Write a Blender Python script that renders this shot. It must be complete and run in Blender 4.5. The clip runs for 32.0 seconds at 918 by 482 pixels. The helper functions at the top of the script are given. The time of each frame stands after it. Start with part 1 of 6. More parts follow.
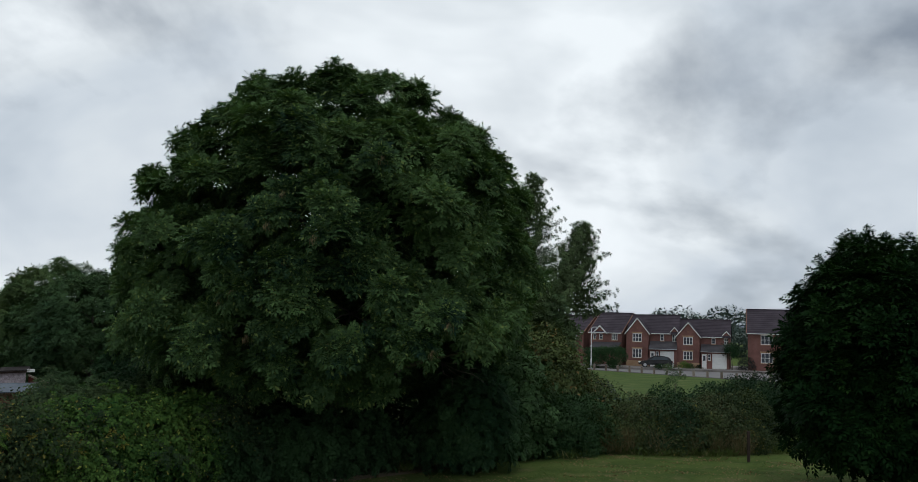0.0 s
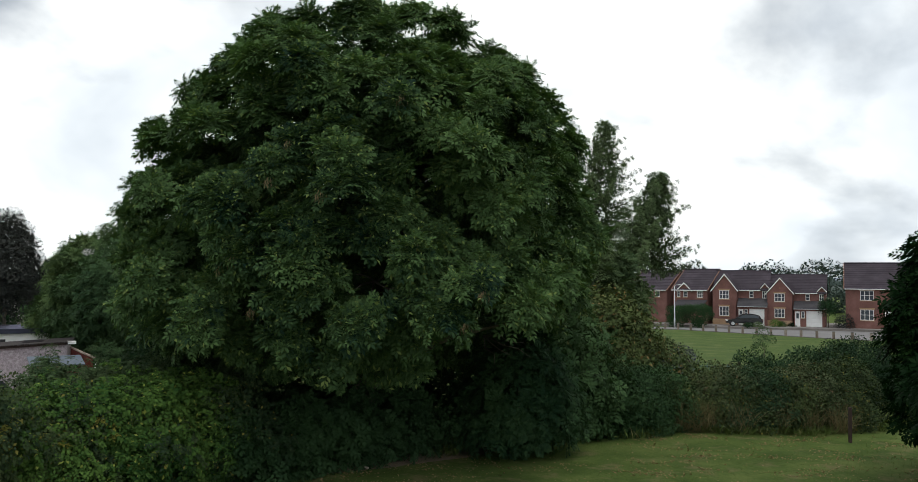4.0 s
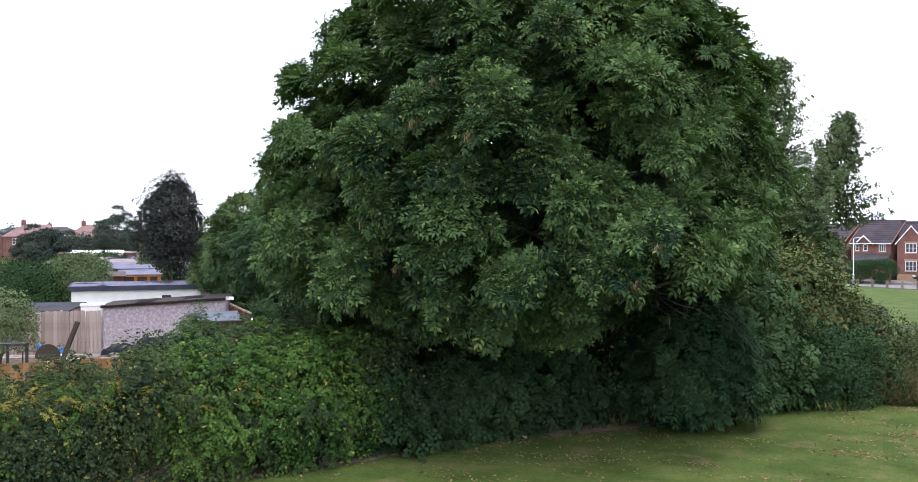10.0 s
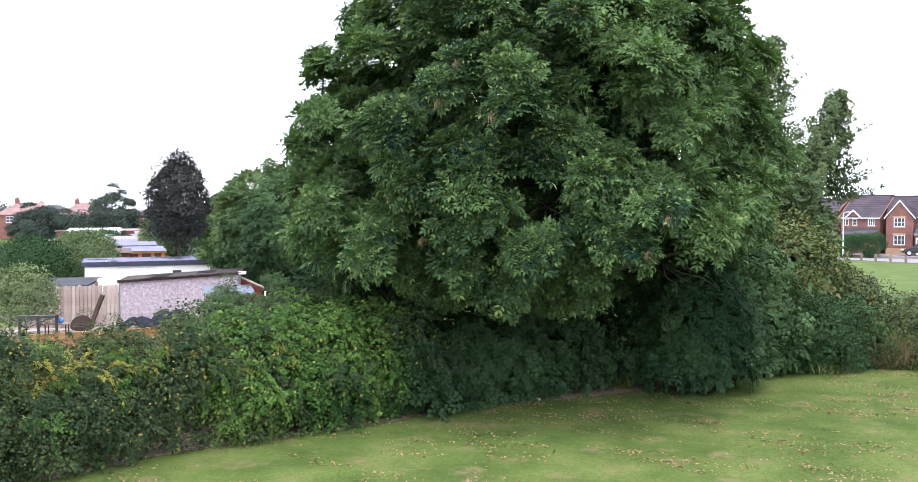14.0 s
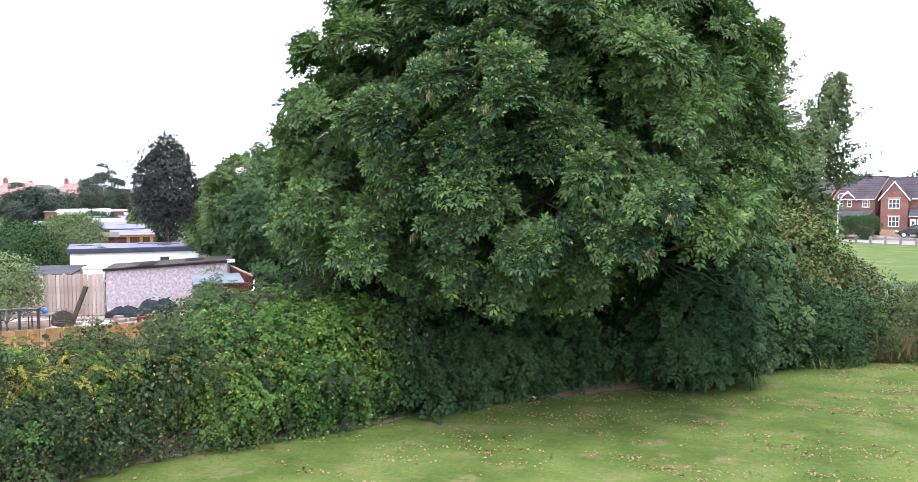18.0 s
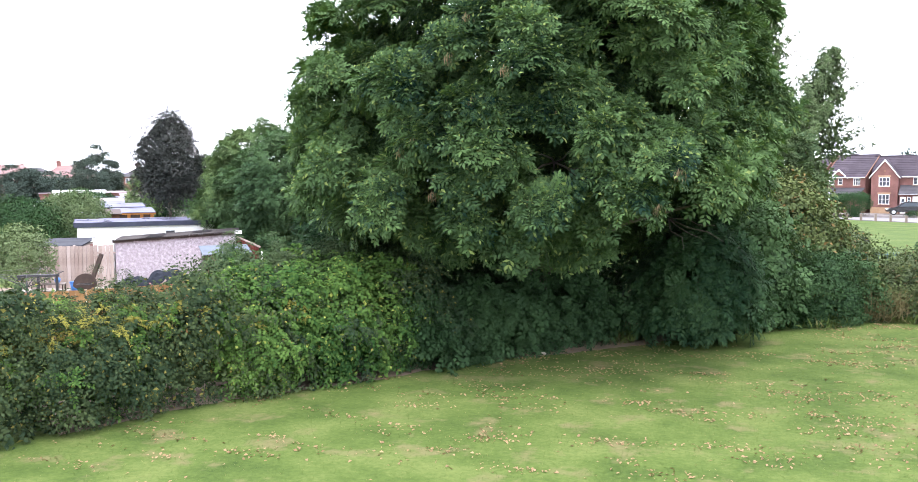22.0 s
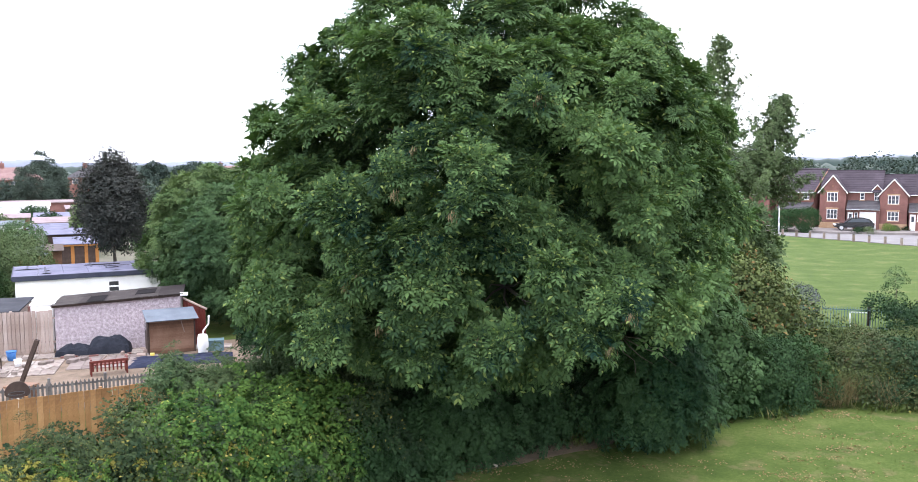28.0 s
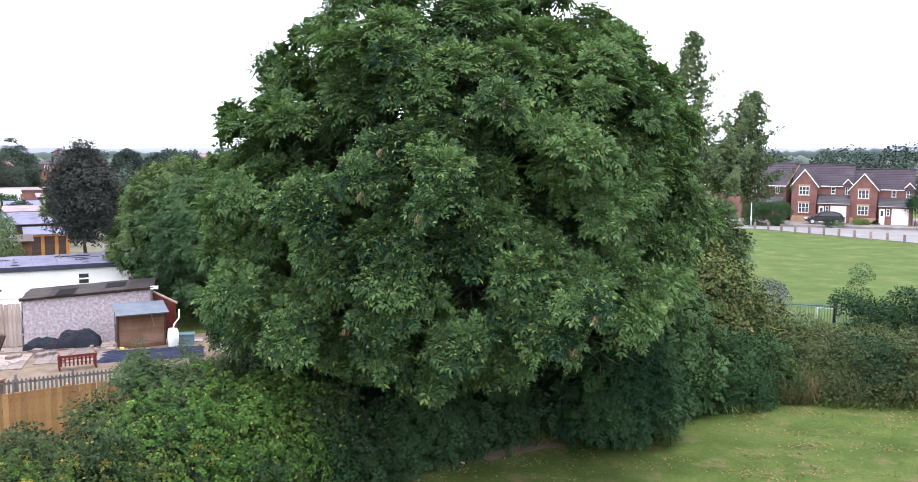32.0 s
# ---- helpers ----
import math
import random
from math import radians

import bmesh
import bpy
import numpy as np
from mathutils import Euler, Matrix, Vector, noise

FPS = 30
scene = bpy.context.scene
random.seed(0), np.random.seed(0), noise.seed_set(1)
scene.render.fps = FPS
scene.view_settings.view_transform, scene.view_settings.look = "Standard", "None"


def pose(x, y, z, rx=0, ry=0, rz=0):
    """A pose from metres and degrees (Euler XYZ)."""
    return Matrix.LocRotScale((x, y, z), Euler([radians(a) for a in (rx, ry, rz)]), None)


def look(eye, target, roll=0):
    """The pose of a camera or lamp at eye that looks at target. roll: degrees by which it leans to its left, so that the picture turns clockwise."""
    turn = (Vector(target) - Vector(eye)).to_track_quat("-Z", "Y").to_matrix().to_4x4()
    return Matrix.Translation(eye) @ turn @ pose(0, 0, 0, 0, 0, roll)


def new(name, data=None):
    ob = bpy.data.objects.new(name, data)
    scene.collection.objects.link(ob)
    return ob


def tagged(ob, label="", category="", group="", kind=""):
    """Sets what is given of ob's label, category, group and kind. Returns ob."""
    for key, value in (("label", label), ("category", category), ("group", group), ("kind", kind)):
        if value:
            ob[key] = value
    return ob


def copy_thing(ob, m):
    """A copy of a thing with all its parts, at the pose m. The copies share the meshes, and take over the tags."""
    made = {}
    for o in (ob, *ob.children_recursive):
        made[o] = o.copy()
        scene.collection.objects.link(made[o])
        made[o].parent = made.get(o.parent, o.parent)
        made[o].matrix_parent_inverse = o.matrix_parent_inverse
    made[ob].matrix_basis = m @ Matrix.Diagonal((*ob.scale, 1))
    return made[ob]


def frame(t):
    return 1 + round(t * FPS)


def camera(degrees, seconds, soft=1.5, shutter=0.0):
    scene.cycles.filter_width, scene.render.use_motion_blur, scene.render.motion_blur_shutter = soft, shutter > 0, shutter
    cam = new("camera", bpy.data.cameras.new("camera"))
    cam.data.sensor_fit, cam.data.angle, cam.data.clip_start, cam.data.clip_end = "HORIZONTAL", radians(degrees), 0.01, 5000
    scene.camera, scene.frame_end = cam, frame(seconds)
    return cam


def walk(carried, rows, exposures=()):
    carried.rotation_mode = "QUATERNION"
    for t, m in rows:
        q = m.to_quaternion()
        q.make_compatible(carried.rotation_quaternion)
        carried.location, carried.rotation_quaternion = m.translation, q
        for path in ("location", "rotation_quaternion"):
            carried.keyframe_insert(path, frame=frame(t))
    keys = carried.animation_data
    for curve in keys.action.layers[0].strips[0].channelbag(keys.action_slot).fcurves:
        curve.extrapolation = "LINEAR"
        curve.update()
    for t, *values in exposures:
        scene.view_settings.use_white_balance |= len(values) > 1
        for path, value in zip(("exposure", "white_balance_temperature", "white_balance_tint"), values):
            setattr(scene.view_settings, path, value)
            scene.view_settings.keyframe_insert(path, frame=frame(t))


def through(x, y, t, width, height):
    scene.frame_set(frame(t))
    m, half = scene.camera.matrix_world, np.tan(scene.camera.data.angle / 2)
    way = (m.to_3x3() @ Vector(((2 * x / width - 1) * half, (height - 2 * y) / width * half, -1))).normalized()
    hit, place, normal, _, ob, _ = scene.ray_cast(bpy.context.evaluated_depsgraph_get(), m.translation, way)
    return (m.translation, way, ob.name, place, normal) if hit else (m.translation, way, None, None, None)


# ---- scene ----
cam = camera(56.2, 32.0, soft=0.85)
PATH = [
    (0, (0.374, 1.324, 4.849), (0.310, 3.314, 5.044), 1.45),
    (0.5, (0.459, 1.313, 4.879), (0.448, 3.304, 5.061), 0.66),
    (1, (0.933, 1.255, 4.948), (0.956, 3.247, 5.115), 0.82),
    (1.5, (1.231, 1.464, 5.007), (1.278, 3.459, 5.149), 0.33),
    (2, (1.428, 2.230, 5.076), (1.459, 4.227, 5.187), 0.69),
    (2.5, (1.563, 3.373, 5.104), (1.573, 5.370, 5.207), 0.60),
    (3, (1.537, 4.260, 5.154), (1.534, 6.257, 5.255), 0.91),
    (3.5, (1.410, 4.801, 5.159), (1.356, 6.798, 5.260), 0.81),
    (4, (1.338, 4.967, 5.106), (1.082, 6.948, 5.201), 0.54),
    (4.5, (1.300, 4.993, 5.139), (0.852, 6.941, 5.215), 0.86),
    (6.5, (1.159, 6.282, 5.057), (0.578, 8.195, 5.081), 0.03),
    (7, (0.865, 6.973, 5.109), (0.263, 8.880, 5.136), 0.16),
    (7.5, (0.702, 7.235, 5.099), (0.097, 9.141, 5.124), 0.20),
    (8, (0.611, 7.289, 5.091), (0.006, 9.195, 5.113), 0.15),
    (8.5, (0.564, 7.294, 5.073), (-0.046, 9.199, 5.088), 0.06),
    (9, (0.600, 7.256, 5.046), (-0.013, 9.160, 5.056), 0.00),
    (9.5, (0.675, 7.187, 5.038), (0.074, 9.094, 5.039), 0.03),
    (10, (0.711, 7.186, 5.010), (0.112, 9.095, 5.001), 0.08),
    (10.5, (0.724, 7.140, 5.011), (0.123, 9.047, 4.995), 0.13),
    (11, (0.557, 7.073, 4.998), (-0.034, 8.984, 4.974), 0.23),
    (11.5, (0.350, 6.794, 5.056), (-0.254, 8.701, 5.022), 0.26),
    (12, (0.153, 6.908, 5.003), (-0.449, 8.815, 4.963), 0.04),
    (12.5, (0.045, 6.824, 4.944), (-0.548, 8.734, 4.914), -0.03),
    (13, (0.168, 6.291, 4.911), (-0.427, 8.200, 4.871), -0.08),
    (13.5, (0.309, 5.956, 4.957), (-0.274, 7.868, 4.906), -0.11),
    (14, (0.401, 5.833, 4.943), (-0.176, 7.747, 4.880), -0.15),
    (14.5, (0.466, 5.875, 4.930), (-0.105, 7.790, 4.859), -0.07),
    (15, (0.498, 5.979, 4.914), (-0.070, 7.895, 4.838), -0.10),
    (15.5, (0.505, 6.058, 4.943), (-0.062, 7.974, 4.859), -0.07),
    (17.5, (0.403, 6.360, 5.502), (-0.152, 8.278, 5.395), -0.04),
    (18, (0.170, 6.552, 5.324), (-0.390, 8.468, 5.210), -0.16),
    (18.5, (0.025, 6.745, 5.174), (-0.531, 8.662, 5.056), -0.13),
    (19, (-0.043, 6.905, 4.974), (-0.586, 8.826, 4.865), -0.21),
    (19.5, (0.011, 6.688, 4.864), (-0.523, 8.612, 4.765), -0.03),
    (20, (0.210, 6.194, 4.807), (-0.325, 8.118, 4.692), -0.16),
    (20.5, (0.375, 6.099, 4.783), (-0.147, 8.026, 4.660), -0.06),
    (21, (0.281, 5.895, 4.716), (-0.236, 7.823, 4.599), -0.06),
    (21.5, (-0.101, 5.421, 4.771), (-0.625, 7.347, 4.637), -0.29),
    (22, (-0.143, 5.603, 4.788), (-0.682, 7.523, 4.637), -0.32),
    (22.5, (-0.056, 6.077, 4.746), (-0.577, 8.002, 4.595), -0.22),
    (23, (-0.031, 6.323, 4.812), (-0.531, 8.254, 4.660), -0.25),
    (23.5, (-0.088, 6.429, 5.189), (-0.572, 8.364, 5.034), -0.09),
    (24, (-0.218, 6.437, 6.200), (-0.717, 8.367, 6.046), -0.29),
    (24.5, (-0.167, 6.473, 7.476), (-0.656, 8.406, 7.317), -0.50),
    (25, (0.040, 6.528, 8.107), (-0.433, 8.464, 7.941), -0.39),
    (25.5, (0.194, 6.702, 8.366), (-0.273, 8.639, 8.196), -0.24),
    (27.5, (-0.242, 6.578, 8.091), (-0.689, 8.519, 7.911), -0.08),
    (28, (-0.157, 6.449, 7.936), (-0.598, 8.392, 7.756), -0.32),
    (28.5, (0.039, 6.382, 8.158), (-0.386, 8.327, 7.963), -0.07),
    (29, (0.113, 6.459, 8.143), (-0.305, 8.405, 7.947), 0.06),
    (29.5, (0.076, 6.600, 8.246), (-0.330, 8.548, 8.046), 0.16),
    (30, (0.187, 6.591, 8.247), (-0.217, 8.540, 8.047), 0.21),
    (30.5, (0.191, 6.549, 8.246), (-0.208, 8.499, 8.044), 0.30),
    (31, (0.153, 6.486, 8.201), (-0.247, 8.435, 8.002), 0.25),
    (31.5, (0.013, 6.486, 8.096), (-0.385, 8.436, 7.897), 0.06),
    (32, (0.083, 6.421, 8.220), (-0.306, 8.372, 8.014), 0.16),
]
walk_exposures = [(0, -2.55, 6150, 5), (1, -2.5, 6300, 5), (2, -2.37, 6450, 5), (3, -2.28, 6500, 5), (4, -1.95, 6500, 5), (4.5, -1.75, 6500, 5), (6.5, -1.45, 6120, 17), (7.7, -1.12, 6120, 17), (9, -0.93, 6120, 17), (10, -0.74, 6120, 17), (11, -0.27, 6120, 17), (13, -0.06, 6120, 17), (15, -0.06, 6120, 17), (19, 0.16, 6120, 17), (23, 0.24, 6120, 17), (25, -0.03, 6120, 17), (32, -0.23, 6120, 17)]
walk(cam, [(t, look(eye, target, roll)) for t, eye, target, roll in PATH], walk_exposures)

# ---- world, sun, light ----
SUN_AZ, SUN_EL = radians(152), radians(75)


def link(tree, a, out, b, inp):
    tree.links.new(a.outputs[out], b.inputs[inp])


def node(tree, kind, **values):
    n = tree.nodes.new(kind)
    for key, value in values.items():
        n.inputs[key.replace("_", " ")].default_value = value
    return n


def ramp_node(tree, stops):
    n = tree.nodes.new("ShaderNodeValToRGB")
    e = n.color_ramp.elements
    while len(e) < len(stops):
        e.new(0.5)
    for el, (pos, col) in zip(e, stops):
        el.position, el.color = pos, (*col, 1)
    return n


def maths(tree, op, a=None, b=None):
    n = tree.nodes.new("ShaderNodeMath")
    n.operation = op
    for i, v in enumerate((a, b)):
        if isinstance(v, (int, float)):
            n.inputs[i].default_value = v
        elif v is not None:
            tree.links.new(v, n.inputs[i])
    return n.outputs[0]


def build_world():
    w = bpy.data.worlds.new("sky")
    scene.world = w
    w.use_nodes = True
    t = w.node_tree
    t.nodes.clear()
    sky = t.nodes.new("ShaderNodeTexSky")
    sky.sky_type = "NISHITA"
    sky.sun_disc = False
    sky.sun_elevation, sky.sun_rotation = SUN_EL, SUN_AZ
    tc = t.nodes.new("ShaderNodeTexCoord")
    sep = t.nodes.new("ShaderNodeSeparateXYZ")
    link(t, tc, "Generated", sep, 0)
    zz = maths(t, "ADD", maths(t, "MAXIMUM", sep.outputs[2], 0.0), 0.55)
    com = t.nodes.new("ShaderNodeCombineXYZ")
    t.links.new(maths(t, "DIVIDE", sep.outputs[0], zz), com.inputs[0])
    t.links.new(maths(t, "DIVIDE", sep.outputs[1], zz), com.inputs[1])
    cover = node(t, "ShaderNodeTexNoise", Scale=1.7, Detail=7.0, Roughness=0.5, Distortion=0.2)
    shade = node(t, "ShaderNodeTexNoise", Scale=2.2, Detail=5.0, Roughness=0.5, Distortion=0.35)
    link(t, com, 0, cover, "Vector")
    shift = node(t, "ShaderNodeVectorMath")
    shift.inputs[1].default_value = (3.7, 8.1, 2.0)
    link(t, com, 0, shift, 0)
    link(t, shift, 0, shade, "Vector")
    grey = ramp_node(t, [(0.33, (3.0, 3.2, 3.55)), (0.44, (3.8, 3.94, 4.22)), (0.52, (4.4, 4.46, 4.62)), (0.62, (5.4, 5.4, 5.5))])
    link(t, shade, "Fac", grey, "Fac")
    gap = ramp_node(t, [(0.33, (0, 0, 0)), (0.47, (1, 1, 1))])
    link(t, cover, "Fac", gap, "Fac")
    blue = t.nodes.new("ShaderNodeVectorMath")
    blue.operation = "SCALE"
    blue.inputs[3].default_value = 0.13
    link(t, sky, 0, blue, 0)
    haze = t.nodes.new("ShaderNodeMix")
    haze.data_type = "RGBA"
    haze.inputs[0].default_value = 0.6
    link(t, blue, 0, haze, 6)
    haze.inputs[7].default_value = (2.0, 2.2, 2.6, 1)
    mix = t.nodes.new("ShaderNodeMix")
    mix.data_type = "RGBA"
    link(t, gap, 0, mix, 0)
    link(t, haze, 2, mix, 6)
    link(t, grey, 0, mix, 7)
    bg = t.nodes.new("ShaderNodeBackground")
    bg.inputs[1].default_value = SKY
    link(t, mix, 2, bg, 0)
    out = t.nodes.new("ShaderNodeOutputWorld")
    link(t, bg, 0, out, 0)


SKY = 1.0
build_world()
sun = new("sun", bpy.data.lights.new("sun", "SUN"))
sun.data.energy, sun.data.angle, sun.data.color = 3.2, radians(16), (1.0, 0.95, 0.87)
sd = Vector((math.sin(SUN_AZ) * math.cos(SUN_EL), math.cos(SUN_AZ) * math.cos(SUN_EL), math.sin(SUN_EL)))
sun.matrix_world = look(sd * 50, (0, 0, 0))


# ---- materials ----
def surface(name, stops, scale=4.0, fine=40.0, rough=0.8, bump=0.3, depth=0.01, metal=0.0, random_tint=0.0, stain=None, spec=0.4):
    """Colours of stops spread by a two-scale noise, in metres of the object."""
    m = bpy.data.materials.new(name)
    m.use_nodes = True
    t = m.node_tree
    p = t.nodes["Principled BSDF"]
    p.inputs["Roughness"].default_value, p.inputs["Metallic"].default_value = rough, metal
    p.inputs["Specular IOR Level"].default_value = spec
    tc = t.nodes.new("ShaderNodeTexCoord")
    big = node(t, "ShaderNodeTexNoise", Scale=scale, Detail=4.0, Roughness=0.6)
    small = node(t, "ShaderNodeTexNoise", Scale=fine, Detail=3.0, Roughness=0.7)
    link(t, tc, "Object", big, "Vector")
    link(t, tc, "Object", small, "Vector")
    f = maths(t, "ADD", maths(t, "MULTIPLY", big.outputs[0], 0.65), maths(t, "MULTIPLY", small.outputs[0], 0.35))
    if random_tint:
        oi = t.nodes.new("ShaderNodeObjectInfo")
        f = maths(t, "ADD", f, maths(t, "MULTIPLY", maths(t, "SUBTRACT", oi.outputs["Random"], 0.5), random_tint))
    n = len(stops)
    cr = ramp_node(t, [(0.32 + 0.36 * i / max(1, n - 1), c) for i, c in enumerate(stops)])
    t.links.new(f, cr.inputs[0])
    col = cr.outputs[0]
    if stain:
        colour, size, low, high = stain
        st = node(t, "ShaderNodeTexNoise", Scale=size, Detail=5.0, Roughness=0.65)
        link(t, tc, "Object", st, "Vector")
        mk = ramp_node(t, [(low, (0, 0, 0)), (high, (1, 1, 1))])
        link(t, st, 0, mk, 0)
        mx = t.nodes.new("ShaderNodeMix")
        mx.data_type = "RGBA"
        link(t, mk, 0, mx, 0)
        t.links.new(col, mx.inputs[6])
        mx.inputs[7].default_value = (*colour, 1)
        col = mx.outputs[2]
    t.links.new(col, p.inputs["Base Color"])
    rr = maths(t, "ADD", maths(t, "MULTIPLY", small.outputs[0], 0.25), rough - 0.12)
    t.links.new(rr, p.inputs["Roughness"])
    b = t.nodes.new("ShaderNodeBump")
    b.inputs["Strength"].default_value, b.inputs["Distance"].default_value = bump, depth
    t.links.new(f, b.inputs["Height"])
    link(t, b, 0, p, "Normal")
    return m


def leaf_material(name, dark, light, tip=None, tip_share=0.04, through=0.10, patch=0.35, spec=0.04, rough=0.55):
    """Leaf colour that differs from leaf to leaf and from bough to bough."""
    m = bpy.data.materials.new(name)
    m.use_nodes = True
    t = m.node_tree
    p = t.nodes["Principled BSDF"]
    p.inputs["Roughness"].default_value = rough
    p.inputs["Specular IOR Level"].default_value = spec
    geo = t.nodes.new("ShaderNodeNewGeometry")
    oi = t.nodes.new("ShaderNodeObjectInfo")
    big = node(t, "ShaderNodeTexNoise", Scale=patch, Detail=3.0, Roughness=0.6)
    link(t, geo, "Position", big, "Vector")
    f = maths(t, "ADD", maths(t, "MULTIPLY", geo.outputs["Random Per Island"], 0.3), maths(t, "MULTIPLY", big.outputs[0], 0.9))
    f = maths(t, "ADD", f, maths(t, "MULTIPLY", maths(t, "SUBTRACT", oi.outputs["Random"], 0.5), 0.5))
    mid = tuple((a + b) / 2 for a, b in zip(dark, light))
    cr = ramp_node(t, [(0.28, dark), (0.62, mid), (1.0, light)])
    t.links.new(f, cr.inputs[0])
    col = cr.outputs[0]
    if tip:
        st = maths(t, "GREATER_THAN", maths(t, "FRACT", maths(t, "MULTIPLY", geo.outputs["Random Per Island"], 37.3)), 1.0 - tip_share)
        mx = t.nodes.new("ShaderNodeMix")
        mx.data_type = "RGBA"
        t.links.new(st, mx.inputs[0])
        t.links.new(col, mx.inputs[6])
        mx.inputs[7].default_value = (*tip, 1)
        col = mx.outputs[2]
    t.links.new(col, p.inputs["Base Color"])
    tr = t.nodes.new("ShaderNodeBsdfTranslucent")
    br = t.nodes.new("ShaderNodeMix")
    br.data_type, br.blend_type = "RGBA", "MULTIPLY"
    br.inputs[0].default_value = 1.0
    t.links.new(col, br.inputs[6])
    br.inputs[7].default_value = (1.15, 1.25, 0.65, 1)
    link(t, br, 2, tr, 0)
    mix = t.nodes.new("ShaderNodeMixShader")
    mix.inputs[0].default_value = through
    link(t, p, 0, mix, 1)
    link(t, tr, 0, mix, 2)
    link(t, mix, 0, t.nodes["Material Output"], 0)
    return m


def glass_material(name, tint):
    m = bpy.data.materials.new(name)
    m.use_nodes = True
    p = m.node_tree.nodes["Principled BSDF"]
    p.inputs["Base Color"].default_value = (*tint, 1)
    p.inputs["Roughness"].default_value = 0.06
    p.inputs["Specular IOR Level"].default_value = 0.8
    return m


M_ASH = leaf_material("ash_leaf", (0.006, 0.021, 0.014), (0.094, 0.160, 0.056), (0.150, 0.200, 0.062), 0.06, patch=0.5, through=0.15)
M_TREE = leaf_material("maple_leaf", (0.005, 0.019, 0.005), (0.023, 0.054, 0.011), patch=0.4)
M_GREEN = leaf_material("thicket_leaf", (0.010, 0.027, 0.013), (0.039, 0.080, 0.029), patch=0.35)
M_BRIGHT = leaf_material("elm_leaf", (0.020, 0.056, 0.015), (0.120, 0.200, 0.042), (0.200, 0.240, 0.053), 0.03, patch=0.6)
M_YELLOW = leaf_material("yellowing_leaf", (0.080, 0.100, 0.022), (0.230, 0.215, 0.045), patch=1.2)
M_HEDGE = leaf_material("hawthorn_leaf", (0.018, 0.034, 0.017), (0.090, 0.118, 0.042), (0.165, 0.150, 0.040), 0.03, patch=0.6)
M_THICK = leaf_material("sallow_leaf", (0.015, 0.040, 0.021), (0.078, 0.130, 0.052), patch=0.4)
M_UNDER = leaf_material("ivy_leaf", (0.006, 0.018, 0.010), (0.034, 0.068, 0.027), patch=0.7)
M_POPLAR = leaf_material("poplar_leaf", (0.032, 0.062, 0.032), (0.125, 0.172, 0.078), (0.183, 0.216, 0.142), 0.05, patch=0.5)
M_PURPLE = leaf_material("plum_leaf", (0.018, 0.024, 0.023), (0.066, 0.066, 0.060), patch=0.6)
M_RUSSET = leaf_material("thorn_leaf", (0.040, 0.064, 0.026), (0.125, 0.152, 0.052), (0.170, 0.112, 0.046), 0.06, patch=0.7)
M_PALE = leaf_material("willow_leaf", (0.042, 0.068, 0.034), (0.120, 0.160, 0.074), patch=0.8)
M_LILAC = leaf_material("buddleia_bloom", (0.054, 0.068, 0.068), (0.136, 0.136, 0.177), patch=1.0)
# Greyed and paler than near leaves: distance haze put into the colour.
M_FAR = leaf_material("hazed_wood_leaf", (0.028, 0.044, 0.039), (0.070, 0.091, 0.070), patch=0.05)
M_GRASS = leaf_material("grass_blade", (0.043, 0.073, 0.017), (0.092, 0.126, 0.034), (0.180, 0.168, 0.075), 0.06, patch=0.35, spec=0.05, rough=0.7)
M_STRAW = leaf_material("dry_grass", (0.136, 0.112, 0.054), (0.258, 0.224, 0.122), patch=1.0)
M_DRY = leaf_material("fallen_leaf", (0.170, 0.110, 0.058), (0.330, 0.235, 0.140), patch=0.5, through=0.1)
M_KEYS = leaf_material("ash_keys", (0.136, 0.095, 0.054), (0.245, 0.190, 0.116), patch=0.6)

M_BARK = surface("bark", [(0.037, 0.031, 0.024), (0.081, 0.070, 0.056), (0.126, 0.111, 0.089)], 3, 30, 0.9, 0.7, 0.03)
M_LAWN = surface("lawn", [(0.030, 0.054, 0.013), (0.066, 0.097, 0.024), (0.112, 0.136, 0.043)], 0.6, 9, 0.95, 0.9, 0.04, stain=((0.140, 0.121, 0.061), 0.9, 0.55, 0.71), spec=0.05)
M_FIELD = surface("meadow", [(0.034, 0.060, 0.013), (0.056, 0.086, 0.019), (0.079, 0.106, 0.031)], 0.5, 4.5, 0.95, 0.8, 0.10, stain=((0.103, 0.109, 0.043), 0.5, 0.55, 0.75), spec=0.1)
M_EARTH = surface("bare_earth", [(0.081, 0.059, 0.041), (0.141, 0.104, 0.074), (0.200, 0.148, 0.111)], 2, 25, 0.95, 0.7, 0.03)
M_PLOT = surface("garden_plot", [(0.044, 0.056, 0.026), (0.096, 0.092, 0.063), (0.163, 0.148, 0.126)], 0.3, 4, 0.95, 0.6, 0.03)
M_PATIO = surface("patio_slab", [(0.148, 0.122, 0.107), (0.244, 0.207, 0.185), (0.340, 0.303, 0.274)], 1.5, 30, 0.9, 0.3, 0.01, random_tint=0.4, stain=((0.096, 0.070, 0.056), 1.1, 0.54, 0.68))
M_BROWNSLAB = surface("brown_slab", [(0.118, 0.092, 0.085), (0.163, 0.133, 0.122), (0.207, 0.170, 0.155)], 2, 30, 0.9, 0.3, 0.01, random_tint=0.2)
